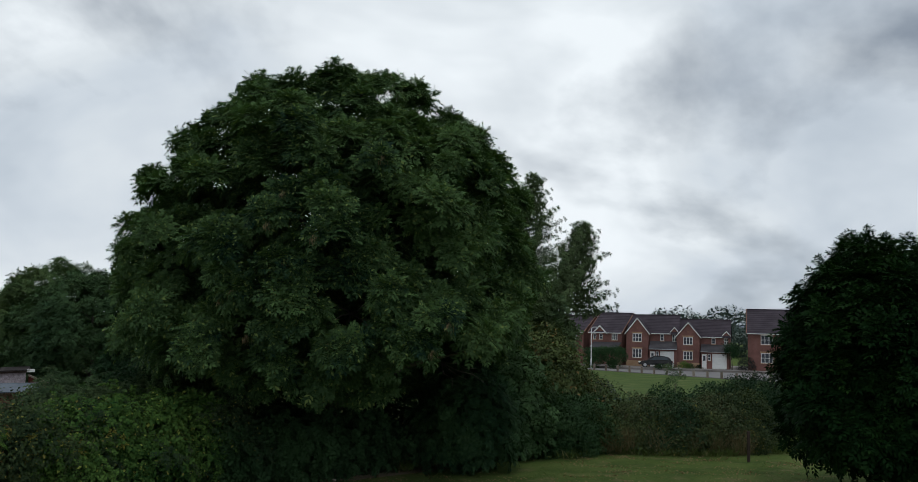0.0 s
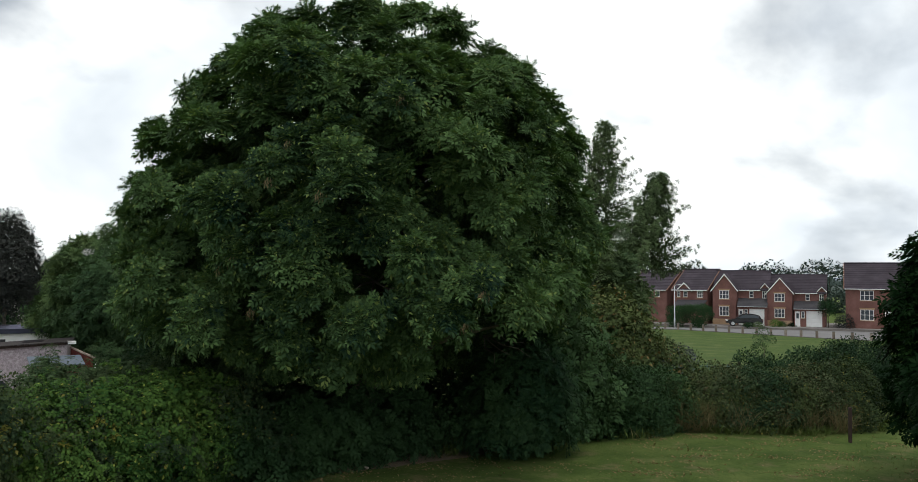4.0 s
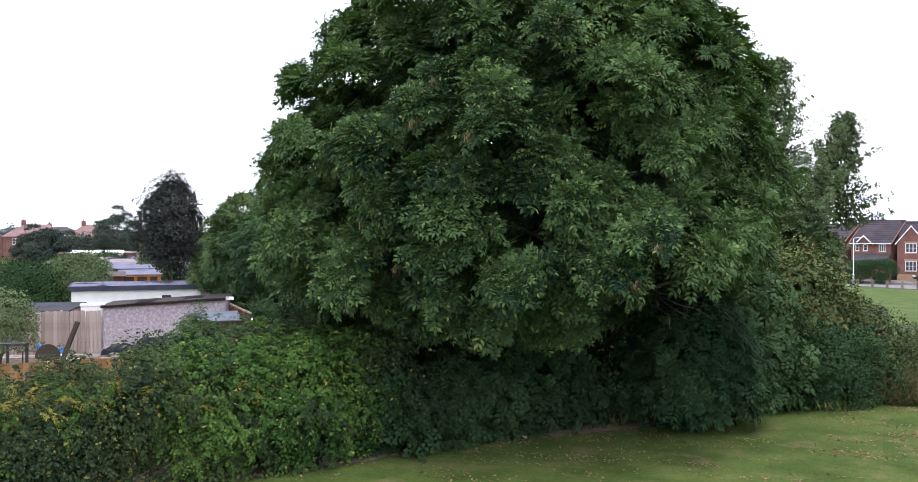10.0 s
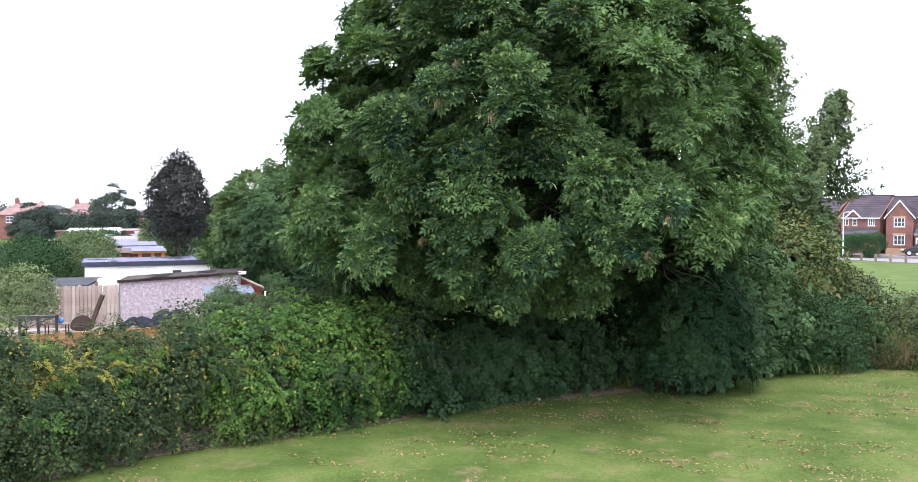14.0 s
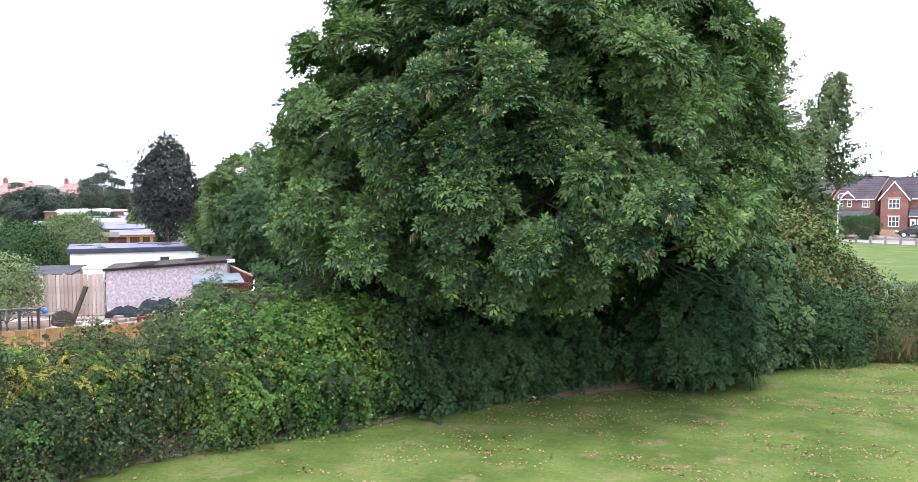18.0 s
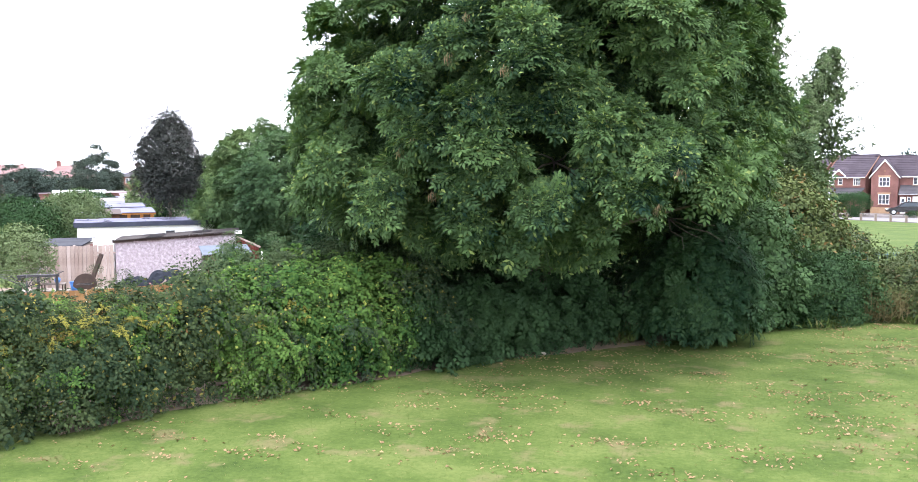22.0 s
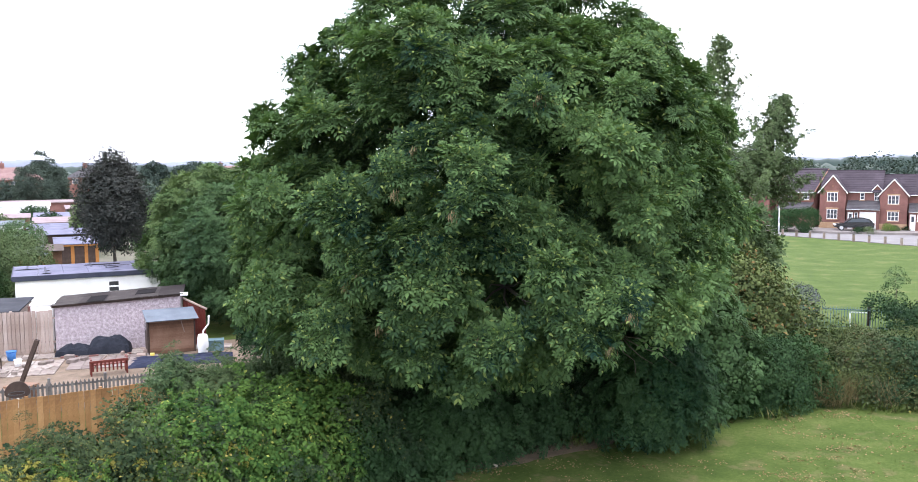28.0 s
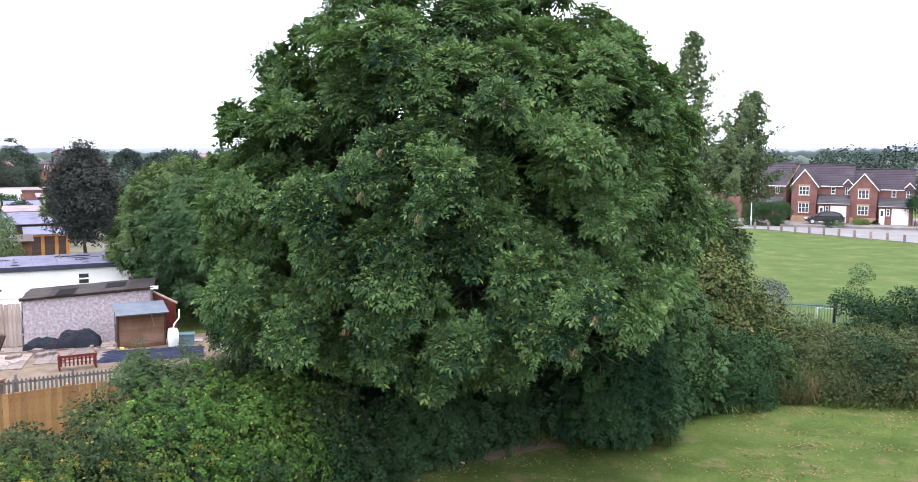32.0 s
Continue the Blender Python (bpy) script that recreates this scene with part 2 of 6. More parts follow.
M_ROAD = surface("tarmac", [(0.111, 0.104, 0.107), (0.148, 0.141, 0.144), (0.185, 0.178, 0.178)], 0.4, 12, 0.85, 0.3, 0.01)
M_PAVE = surface("pavement", [(0.126, 0.111, 0.107), (0.170, 0.152, 0.148), (0.222, 0.200, 0.185)], 0.8, 10, 0.9, 0.3, 0.01)
M_BRICK = surface("red_brick", [(0.104, 0.049, 0.042), (0.165, 0.077, 0.065), (0.231, 0.118, 0.101)], 0.7, 9, 0.88, 0.4, 0.01)
M_BUFF = surface("buff_brick", [(0.266, 0.163, 0.089), (0.340, 0.222, 0.133), (0.400, 0.281, 0.185)], 0.8, 9, 0.88, 0.4, 0.01)
M_ORANGEBRICK = surface("orange_brick", [(0.150, 0.072, 0.050), (0.205, 0.104, 0.072), (0.255, 0.138, 0.098)], 0.8, 9, 0.88, 0.4, 0.01)
M_ROOF = surface("roof_tile", [(0.029, 0.022, 0.029), (0.043, 0.035, 0.044), (0.067, 0.053, 0.067)], 0.6, 7, 0.9, 0.5, 0.02, random_tint=0.12, spec=0.2)
M_ROOFDARK = surface("slate_tile", [(0.030, 0.028, 0.033), (0.046, 0.043, 0.049), (0.067, 0.063, 0.068)], 0.6, 7, 0.8, 0.5, 0.02)
M_ROOFRED = surface("red_tile", [(0.126, 0.074, 0.070), (0.178, 0.107, 0.102), (0.237, 0.155, 0.148)], 0.6, 6, 0.85, 0.4, 0.02)
M_WHITE = surface("white_paint", [(0.70, 0.70, 0.69), (0.80, 0.80, 0.79), (0.84, 0.84, 0.83)], 1.2, 20, 0.55, 0.15, 0.004)
M_RENDER = surface("white_render", [(0.68, 0.67, 0.66), (0.80, 0.79, 0.78), (0.85, 0.85, 0.84)], 0.8, 40, 0.85, 0.4, 0.008, stain=((0.46, 0.44, 0.42), 0.7, 0.66, 0.8))
M_PEBBLE = surface("pebbledash", [(0.195, 0.160, 0.175), (0.365, 0.312, 0.338), (0.600, 0.540, 0.575)], 8.5, 34, 0.92, 0.8, 0.02, stain=((0.300, 0.240, 0.245), 0.8, 0.62, 0.9))
M_FELT = surface("roofing_felt", [(0.025, 0.021, 0.021), (0.038, 0.033, 0.033), (0.059, 0.052, 0.050)], 0.9, 20, 0.98, 0.5, 0.01, spec=0.1, random_tint=0.3, stain=((0.022, 0.019, 0.018), 0.6, 0.56, 0.64))
M_TAR = surface("tar", [(0.010, 0.009, 0.010), (0.015, 0.014, 0.015), (0.022, 0.020, 0.022)], 1.5, 25, 1.0, 0.3, 0.006, spec=0.03)
M_GREYFELT = surface("grey_felt", [(0.068, 0.082, 0.104), (0.100, 0.120, 0.148), (0.140, 0.162, 0.190)], 1.2, 25, 0.85, 0.3, 0.008)
M_TIN = surface("tin_sheet", [(0.085, 0.086, 0.130), (0.122, 0.124, 0.180), (0.175, 0.176, 0.245)], 0.9, 12, 0.8, 0.3, 0.008, metal=0.0, spec=0.15, stain=((0.032, 0.035, 0.048), 0.45, 0.60, 0.66))
M_PINK = surface("faded_felt", [(0.126, 0.092, 0.096), (0.185, 0.141, 0.148), (0.266, 0.222, 0.229)], 0.8, 9, 0.9, 0.3, 0.01, stain=((0.089, 0.067, 0.067), 0.5, 0.55, 0.7))
M_YOUNG = leaf_material("young_leaf", (0.038, 0.076, 0.030), (0.175, 0.230, 0.086), patch=0.6)
M_LIME = leaf_material("sycamore_leaf", (0.024, 0.052, 0.025), (0.112, 0.152, 0.066), patch=0.5)
M_SKIRT = leaf_material("elder_leaf", (0.012, 0.034, 0.016), (0.062, 0.112, 0.042), patch=0.6)
M_CLARET = leaf_material("bramble_leaf", (0.030, 0.050, 0.025), (0.100, 0.124, 0.058), (0.150, 0.110, 0.062), 0.05, patch=0.7)
M_SHEET = surface("navy_sheet", [(0.010, 0.013, 0.028), (0.015, 0.019, 0.040), (0.024, 0.029, 0.056)], 2, 30, 0.8, 0.4, 0.01, spec=0.15)
M_NAVY = surface("navy_fascia", [(0.02, 0.022, 0.04), (0.032, 0.036, 0.06), (0.05, 0.055, 0.08)], 2, 30, 0.8, 0.2, 0.004)
M_TARP = surface("black_tarpaulin", [(0.010, 0.012, 0.018), (0.018, 0.021, 0.030), (0.034, 0.038, 0.05)], 2.5, 25, 0.8, 0.5, 0.02, spec=0.15)
M_DARKFELT = surface("dark_felt", [(0.026, 0.028, 0.034), (0.041, 0.043, 0.052), (0.063, 0.067, 0.074)], 1.2, 25, 0.95, 0.3, 0.008, spec=0.1)
M_SHED = surface("brown_shiplap", [(0.112, 0.058, 0.035), (0.178, 0.098, 0.061), (0.254, 0.154, 0.107)], 1.5, 22, 0.85, 0.4, 0.01, random_tint=0.3)
M_FENCEOLD = surface("weathered_board", [(0.235, 0.176, 0.150), (0.315, 0.250, 0.218), (0.395, 0.325, 0.292)], 1.2, 26, 0.9, 0.4, 0.01, random_tint=0.35)
M_FENCENEW = surface("larch_board", [(0.192, 0.096, 0.037), (0.296, 0.159, 0.063), (0.385, 0.229, 0.104)], 0.9, 24, 0.8, 0.4, 0.01, random_tint=0.22)
M_PICKET = surface("grey_picket", [(0.081, 0.074, 0.074), (0.118, 0.111, 0.111), (0.178, 0.167, 0.163)], 3, 30, 0.88, 0.3, 0.006, random_tint=0.3)
M_REDWOOD = surface("red_stain", [(0.079, 0.012, 0.008), (0.116, 0.020, 0.014), (0.144, 0.033, 0.023)], 3, 30, 0.6, 0.3, 0.006, random_tint=0.2)
M_DARKWOOD = surface("dark_timber", [(0.026, 0.016, 0.013), (0.044, 0.028, 0.022), (0.074, 0.049, 0.038)], 3, 30, 0.8, 0.4, 0.008)
M_BLACK = surface("black_metal", [(0.014, 0.014, 0.016), (0.024, 0.024, 0.028), (0.04, 0.04, 0.045)], 3, 30, 0.5, 0.2, 0.004)
M_CAR = surface("black_car_paint", [(0.008, 0.008, 0.010), (0.013, 0.013, 0.016), (0.02, 0.02, 0.024)], 1, 60, 0.2, 0.02, 0.001, spec=0.7)
M_TYRE = surface("tyre_rubber", [(0.012, 0.012, 0.012), (0.02, 0.02, 0.02), (0.03, 0.03, 0.03)], 6, 60, 0.9, 0.3, 0.004)
M_STEEL = surface("galvanised_steel", [(0.36, 0.37, 0.38), (0.48, 0.49, 0.50), (0.58, 0.59, 0.60)], 2, 20, 0.5, 0.2, 0.004, metal=0.5)
M_BOLLARD = surface("bollard_timber", [(0.148, 0.115, 0.096), (0.215, 0.174, 0.148), (0.281, 0.237, 0.204)], 4, 30, 0.9, 0.4, 0.01, random_tint=0.4)
M_BLUE = surface("blue_plastic", [(0.03, 0.12, 0.36), (0.05, 0.18, 0.48), (0.08, 0.24, 0.58)], 3, 30, 0.45, 0.1, 0.003)
M_TEAL = surface("teal_plastic", [(0.067, 0.118, 0.141), (0.096, 0.163, 0.192), (0.133, 0.207, 0.237)], 3, 30, 0.5, 0.1, 0.003)
M_YELLOWPLASTIC = surface("yellow_plastic", [(0.55, 0.42, 0.08), (0.65, 0.52, 0.12), (0.72, 0.60, 0.18)], 3, 30, 0.5, 0.1, 0.003)
M_ORANGE = surface("orange_shed_paint", [(0.248, 0.099, 0.022), (0.319, 0.138, 0.033), (0.363, 0.176, 0.055)], 1, 15, 0.75, 0.3, 0.006)
# Bluish tone of distance: the haze is painted into the hill colour.
M_HILL = surface("hazed_far_hills", [(0.13, 0.15, 0.19), (0.17, 0.19, 0.24), (0.21, 0.235, 0.28)], 0.004, 0.03, 0.95, 0.2, 0.5)
M_GLASS = glass_material("window_glass", (0.07, 0.08, 0.10))
M_CURTAIN = surface("net_curtain", [(0.40, 0.40, 0.41), (0.52, 0.52, 0.53), (0.62, 0.62, 0.62)], 3, 20, 0.9, 0.2, 0.005)


# ---- mesh helpers ----
def part(name, bm, material, parent=None, label="", loc=None):
    """Links a bmesh or mesh as one object, under a thing or a part."""
    if isinstance(bm, bpy.types.Mesh):
        me = bm
    else:
        me = bpy.data.meshes.new(name)
        bm.to_mesh(me)
        bm.free()
    if material and not me.materials:
        me.materials.append(material)
    ob = new(name, me)
    if parent:
        ob.parent = parent
    if loc is not None:
        ob.matrix_local = loc if isinstance(loc, Matrix) else Matrix.Translation(loc)
    return tagged(ob, label=label) if label else ob


def empty(name, m, label, category, group="", kind=""):
    ob = new(name)
    ob.matrix_world = m
    ob.empty_display_size = 0.2
    return tagged(ob, label, category, group, kind)


def box(bm, x0, x1, y0, y1, z0, z1, bevel=0.0):
    vs = [bm.verts.new((x, y, z)) for z in (z0, z1) for x, y in ((x0, y0), (x1, y0), (x1, y1), (x0, y1))]
    fs = [bm.faces.new([vs[i] for i in q]) for q in ((3, 2, 1, 0), (4, 5, 6, 7), (0, 1, 5, 4), (1, 2, 6, 5), (2, 3, 7, 6), (3, 0, 4, 7))]
    if bevel:
        es = {e for f in fs for e in f.edges}
        bmesh.ops.bevel(bm, geom=list(es), offset=bevel, segments=1, affect="EDGES")
    return bm


def slab(x0, x1, y0, y1, z0, z1, bevel=0.0):
    return box(bmesh.new(), x0, x1, y0, y1, z0, z1, bevel)


def prism(outline, y0, y1):
    """A solid from an outline in x and z, from y0 to y1."""
    bm = bmesh.new()
    a = [bm.verts.new((x, y0, z)) for x, z in outline]
    b = [bm.verts.new((x, y1, z)) for x, z in outline]
    n = len(outline)
    bm.faces.new(a)
    bm.faces.new(b[::-1])
    for i in range(n):
        bm.faces.new((a[i], b[i], b[(i + 1) % n], a[(i + 1) % n]))
    bmesh.ops.recalc_face_normals(bm, faces=bm.faces)
    return bm


def prism_z(outline, z0, z1):
    """A solid from an outline in plan, from z0 to z1."""
    bm = bmesh.new()
    a = [bm.verts.new((x, y, z0)) for x, y in outline]
    b = [bm.verts.new((x, y, z1)) for x, y in outline]
    n = len(outline)
    bm.faces.new(a[::-1])
    bm.faces.new(b)
    for i in range(n):
        bm.faces.new((a[i], a[(i + 1) % n], b[(i + 1) % n], b[i]))
    bmesh.ops.recalc_face_normals(bm, faces=bm.faces)
    return bm


def bar(a, b, w, h=None):
    """A square bar from a to b."""
    a, b = Vector(a), Vector(b)
    bm = bmesh.new()
    box(bm, -w / 2, w / 2, -(h or w) / 2, (h or w) / 2, 0, (b - a).length)
    bmesh.ops.transform(bm, matrix=Matrix.Translation(a) @ (b - a).to_track_quat("Z", "Y").to_matrix().to_4x4(), verts=bm.verts)
    return bm


def tube(points, radii, sides=8, bm=None):
    """A tapered round tube along points."""
    bm = bm or bmesh.new()
    pts = [Vector(p) for p in points]
    rings = []
    for i, p in enumerate(pts):
        d = (pts[min(i + 1, len(pts) - 1)] - pts[max(i - 1, 0)]).normalized()
        q = d.to_track_quat("Z", "Y").to_matrix()
        rings.append([bm.verts.new(p + q @ Vector((math.cos(a) * radii[i], math.sin(a) * radii[i], 0))) for a in (2 * math.pi * k / sides for k in range(sides))])
    for r, s in zip(rings, rings[1:]):
        for k in range(sides):
            f = bm.faces.new((r[k], r[(k + 1) % sides], s[(k + 1) % sides], s[k]))
            f.smooth = True
    bm.faces.new(rings[0][::-1])
    bm.faces.new(rings[-1])
    return bm


def mesh_of(name, verts, quads, material=None):
    """A mesh from arrays of vertices and quads."""
    me = bpy.data.meshes.new(name)
    verts, quads = np.asarray(verts, np.float32), np.asarray(quads, np.int32)
    me.vertices.add(len(verts))
    me.vertices.foreach_set("co", verts.ravel())
    me.loops.add(quads.size)
    me.loops.foreach_set("vertex_index", quads.ravel())
    me.polygons.add(len(quads))
    me.polygons.foreach_set("loop_start", np.arange(0, quads.size, quads.shape[1], dtype=np.int32))
    me.update(calc_edges=True)
    if material:
        me.materials.append(material)
    return me


# ---- foliage ----
rng = np.random.default_rng(7)


def unit(v):
    return v / np.maximum(np.linalg.norm(v, axis=-1, keepdims=True), 1e-9)


def leaflet(base, ahead, side, up, length, width, cup=0.12):
    """One pointed leaf as two bent quads folded along the midrib: six corners."""
    tip = base + ahead * length - up * (length * cup)
    mid = base + ahead * (length * 0.5)
    return np.array([base, mid - side * width / 2 + up * (width * 0.15), tip, mid + side * width / 2 + up * (width * 0.15)])


def leaf_shape(kind):
    """Corners and quads of one leaf of the kind, one long, along x."""
    ex, ey, ez = np.eye(3)
    out = []
    if kind == "ash":
        for i, s in enumerate((0.20, 0.42, 0.63, 0.82)):
            for sg in (-1, 1):
                d = unit(ex * 0.55 + ey * sg * 0.85 - ez * 0.15)
                out.append(leaflet(ex * s - ez * (s * s * 0.25), d, unit(np.cross(ez, d)), ez, 0.35, 0.155))
        out.append(leaflet(ex * 0.84 - ez * 0.18, unit(ex - ez * 0.3), ey, ez, 0.36, 0.16))
    elif kind == "sprig":
        for i in range(5):
            s, sg = 0.1 + 0.2 * i, (-1) ** i
            d = unit(ex * 0.7 + ey * sg * 0.75)
            out.append(leaflet(ex * s - ez * (s * s * 0.2), d, unit(np.cross(ez, d)), ez, 0.42, 0.27))
        out.append(leaflet(ex * 0.95 - ez * 0.2, ex, ey, ez, 0.4, 0.24))
    elif kind == "straw":
        out.append(leaflet(ex * 0, ex, ey, ez, 1.0, 0.02, 0.3))
    elif kind == "blade":
        out.append(leaflet(ex * 0, ex, ey, ez, 1.0, 0.10, 0.3))
    else:
        out.append(leaflet(ex * 0, ex, ey, ez, 1.0, 0.62, 0.2))
    v = np.concatenate(out)
    return v, np.arange(len(v)).reshape(-1, 4)


def spread_leaves(shape, pos, ahead, up, size):
    """Copies of a leaf shape at places, along ahead, with their faces towards up: corners and quads."""
    v, q = shape
    ahead = unit(ahead)
    side = unit(np.cross(up, ahead))
    up = np.cross(ahead, side)
    w = pos[:, None] + size[:, None, None] * (v[None, :, :1] * ahead[:, None] + v[None, :, 1:2] * side[:, None] + v[None, :, 2:] * up[:, None])
    return w.reshape(-1, 3), (q[None] + (np.arange(len(pos)) * len(v))[:, None, None]).reshape(-1, q.shape[1])


def spray(kind, count, size, droop=0.35, inner=0.45, flat=0.72):
    """A leafy tuft of radius one: leaves on the upper half of a ball, hanging over at its rim."""
    d = unit(rng.normal(size=(count, 3)))
    d[:, 2] = np.abs(d[:, 2]) * 1.1 - 0.30
    d = unit(d)
    r = inner + (1 - inner) * rng.random(count) ** 0.6
    p = d * r[:, None] * np.array([1, 1, flat])
    ahead = unit(d * np.array([1, 1, 0.5]) + rng.normal(size=(count, 3)) * 0.45 - np.array([0, 0, droop]))
    up = unit(d * 0.6 + np.array([0, 0, 0.9]) + rng.normal(size=(count, 3)) * 0.35)
    return spread_leaves(leaf_shape(kind), p, ahead, up, size * rng.uniform(0.7, 1.25, count))


def frames_for(axis):
    """Turning matrices whose z runs along axis, spun at random."""
    z = unit(axis)
    a = unit(rng.normal(size=z.shape))
    x = unit(np.cross(a, z))
    return np.stack([x, np.cross(z, x), z], axis=-1)


def tufts(name, sprays, centres, axes, radii, material):
    """One mesh of many tufts."""
    vs, qs, n = [], [], 0
    for c, m, r, k in zip(centres, frames_for(np.asarray(axes)), radii, rng.integers(0, len(sprays), len(centres))):
        v, q = sprays[k]
        vs.append(v @ m.T * r + c)
        qs.append(q + n)
        n += len(v)
    return mesh_of(name, np.concatenate(vs), np.concatenate(qs), material)


def rosette(kind, count, size, droop=0.25, flat=0.7):
    """A tuft of radius one whose leaves all spring from its twig ends and arch outwards."""
    d = unit(rng.normal(size=(count, 3)))
    d[:, 2] = np.abs(d[:, 2]) * 1.2 - 0.35
    d = unit(d)
    p = d * rng.uniform(0.12, 0.55, (count, 1)) * np.array([1, 1, flat])
    ahead = unit(d * np.array([1, 1, 0.6]) + rng.normal(size=(count, 3)) * 0.28 - np.array([0, 0, droop]))
    up = unit(d * 0.35 + np.array([0, 0, 1.0]) + rng.normal(size=(count, 3)) * 0.22)
    return spread_leaves(leaf_shape(kind), p, ahead, up, size * rng.uniform(0.75, 1.2, count))


def star(kind, whorls=((8, 0.05, 0.92), (6, 0.55, 0.78), (3, 1.1, 0.6))):
    """A twig end of radius one: whorls of leaves, each of a count, a rise and a length, arching out of one bud."""
    out = []
    for n, rise, long in whorls:
        az = np.arange(n) * (2 * math.pi / n) + rng.uniform(0, 6.3) + rng.normal(0, 0.22, n)
        up = rise + rng.normal(0, 0.16, n)
        d = np.stack([np.cos(az) * np.cos(up), np.sin(az) * np.cos(up), np.sin(up)], axis=1)
        face = np.stack([-np.cos(az) * np.sin(up), -np.sin(az) * np.sin(up), np.cos(up)], axis=1) + rng.normal(0, 0.22, (n, 3))
        out.append(spread_leaves(leaf_shape(kind), d * 0.14 + np.array([0, 0, 0.25 * rise]), d, face, long * rng.uniform(0.8, 1.15, n)))
    vs, qs, m = [], [], 0
    for v, q in out:
        vs.append(v)
        qs.append(q + m)
        m += len(v)
    return np.concatenate(vs), np.concatenate(qs)


def arching(shoots, pairs, size, droop=0.5):
    """A tuft of radius one made of arching shoots with leaves in two ranks."""
    d = unit(rng.normal(size=(shoots, 3)))
    d[:, 2] = np.abs(d[:, 2]) * 0.9 + 0.05
    d = unit(d)
    s = np.linspace(0.2, 1.0, pairs)
    p = d[:, None] * s[None, :, None] - np.array([0, 0, droop]) * (s**2)[None, :, None]
    go = unit(d[:, None] - np.array([0, 0, 2 * droop]) * s[None, :, None])
    side = unit(np.cross(go, np.array([0, 0, 1.0])) + 1e-6)
    flip = np.where(np.arange(pairs) % 2, 1.0, -1.0)[None, :, None]
    p2 = np.concatenate([p, p], axis=1).reshape(-1, 3)
    ahead = np.concatenate([go * 0.6 + side * flip, go * 0.6 - side * flip], axis=1).reshape(-1, 3) + rng.normal(0, 0.25, (len(p2), 3))
    up = np.tile([[0, 0, 1.0]], (len(p2), 1)) + rng.normal(0, 0.4, (len(p2), 3))
    return spread_leaves(leaf_shape("leaf"), p2, ahead, up, size * rng.uniform(0.7, 1.2, len(p2)))


SPRAY_ARCH = [arching(10, 8, 0.155) for _ in range(5)]
SPRAY_ASH = [rosette("ash", 72, 0.39, 0.05) for _ in range(4)]
SPRAY_TUFT = [star("ash") for _ in range(8)]
SPRAY_SPRIG = [rosette("sprig", 38, 0.50, 0.12) for _ in range(4)]
SPRAY_LEAF = [spray("leaf", 160, 0.19, 0.05) for _ in range(4)]
SPRAY_FINE = [spray("leaf", 230, 0.135, 0.05) for _ in range(3)]
SPRAY_POPLAR = [spray("leaf", 84, 0.42, 0.0, 0.1, 0.7) for _ in range(4)]
SPRAY_FAR = [spray("leaf", 90, 0.28, 0.05, 0.3) for _ in range(4)]
SPRAY_HANG = [spray("blade", 160, 0.55, 0.5) for _ in range(3)]


def dome_tufts(n, centre, rad, top, low, seed, lump=0.10, spread=1.0, wide=0.45, depth=0.12, tuft=(0.7, 1.1), point=1.0):
    """Places for tufts over a crown: its middle in plan, widest radius, top and lowest height, share of the height at which it is widest."""
    g = np.random.default_rng(seed)
    k = np.arange(n) + 0.5
    cz = 1 - 2 * k / n
    th = math.pi * (1 + 5**0.5) * k + g.normal(0, 0.12, n)
    cz = np.clip(cz + g.normal(0, 0.03, n), -1, 1)
    zm = low + (top - low) * wide
    cr = np.sqrt(1 - cz**2)
    z = np.where(cz > 0, zm + cz * (top - zm), zm + cz * (zm - low))
    cr = np.where(cz < 0, np.minimum(1, cr * 1.25), cr**point)
    ph = g.uniform(0, 6.3, 6)
    wob = 1 + lump * (np.sin(2 * th + ph[0]) * 0.5 + np.sin(5 * th + 3 * cz + ph[1]) * 0.6 + np.sin(9 * th + 7 * cz + ph[2]) * 0.5)
    sc = wob * (1 - depth * g.random(n) ** 1.5)
    p = np.stack([centre[0] + np.cos(th) * cr * rad * sc, centre[1] + np.sin(th) * cr * rad * sc * spread, zm + (z - zm) * (0.5 + 0.5 * sc)], axis=1)
    axis = np.stack([np.cos(th) * cr, np.sin(th) * cr, cz * 0.5 + 0.75], axis=1)
    return p, axis, g.uniform(*tuft, n)


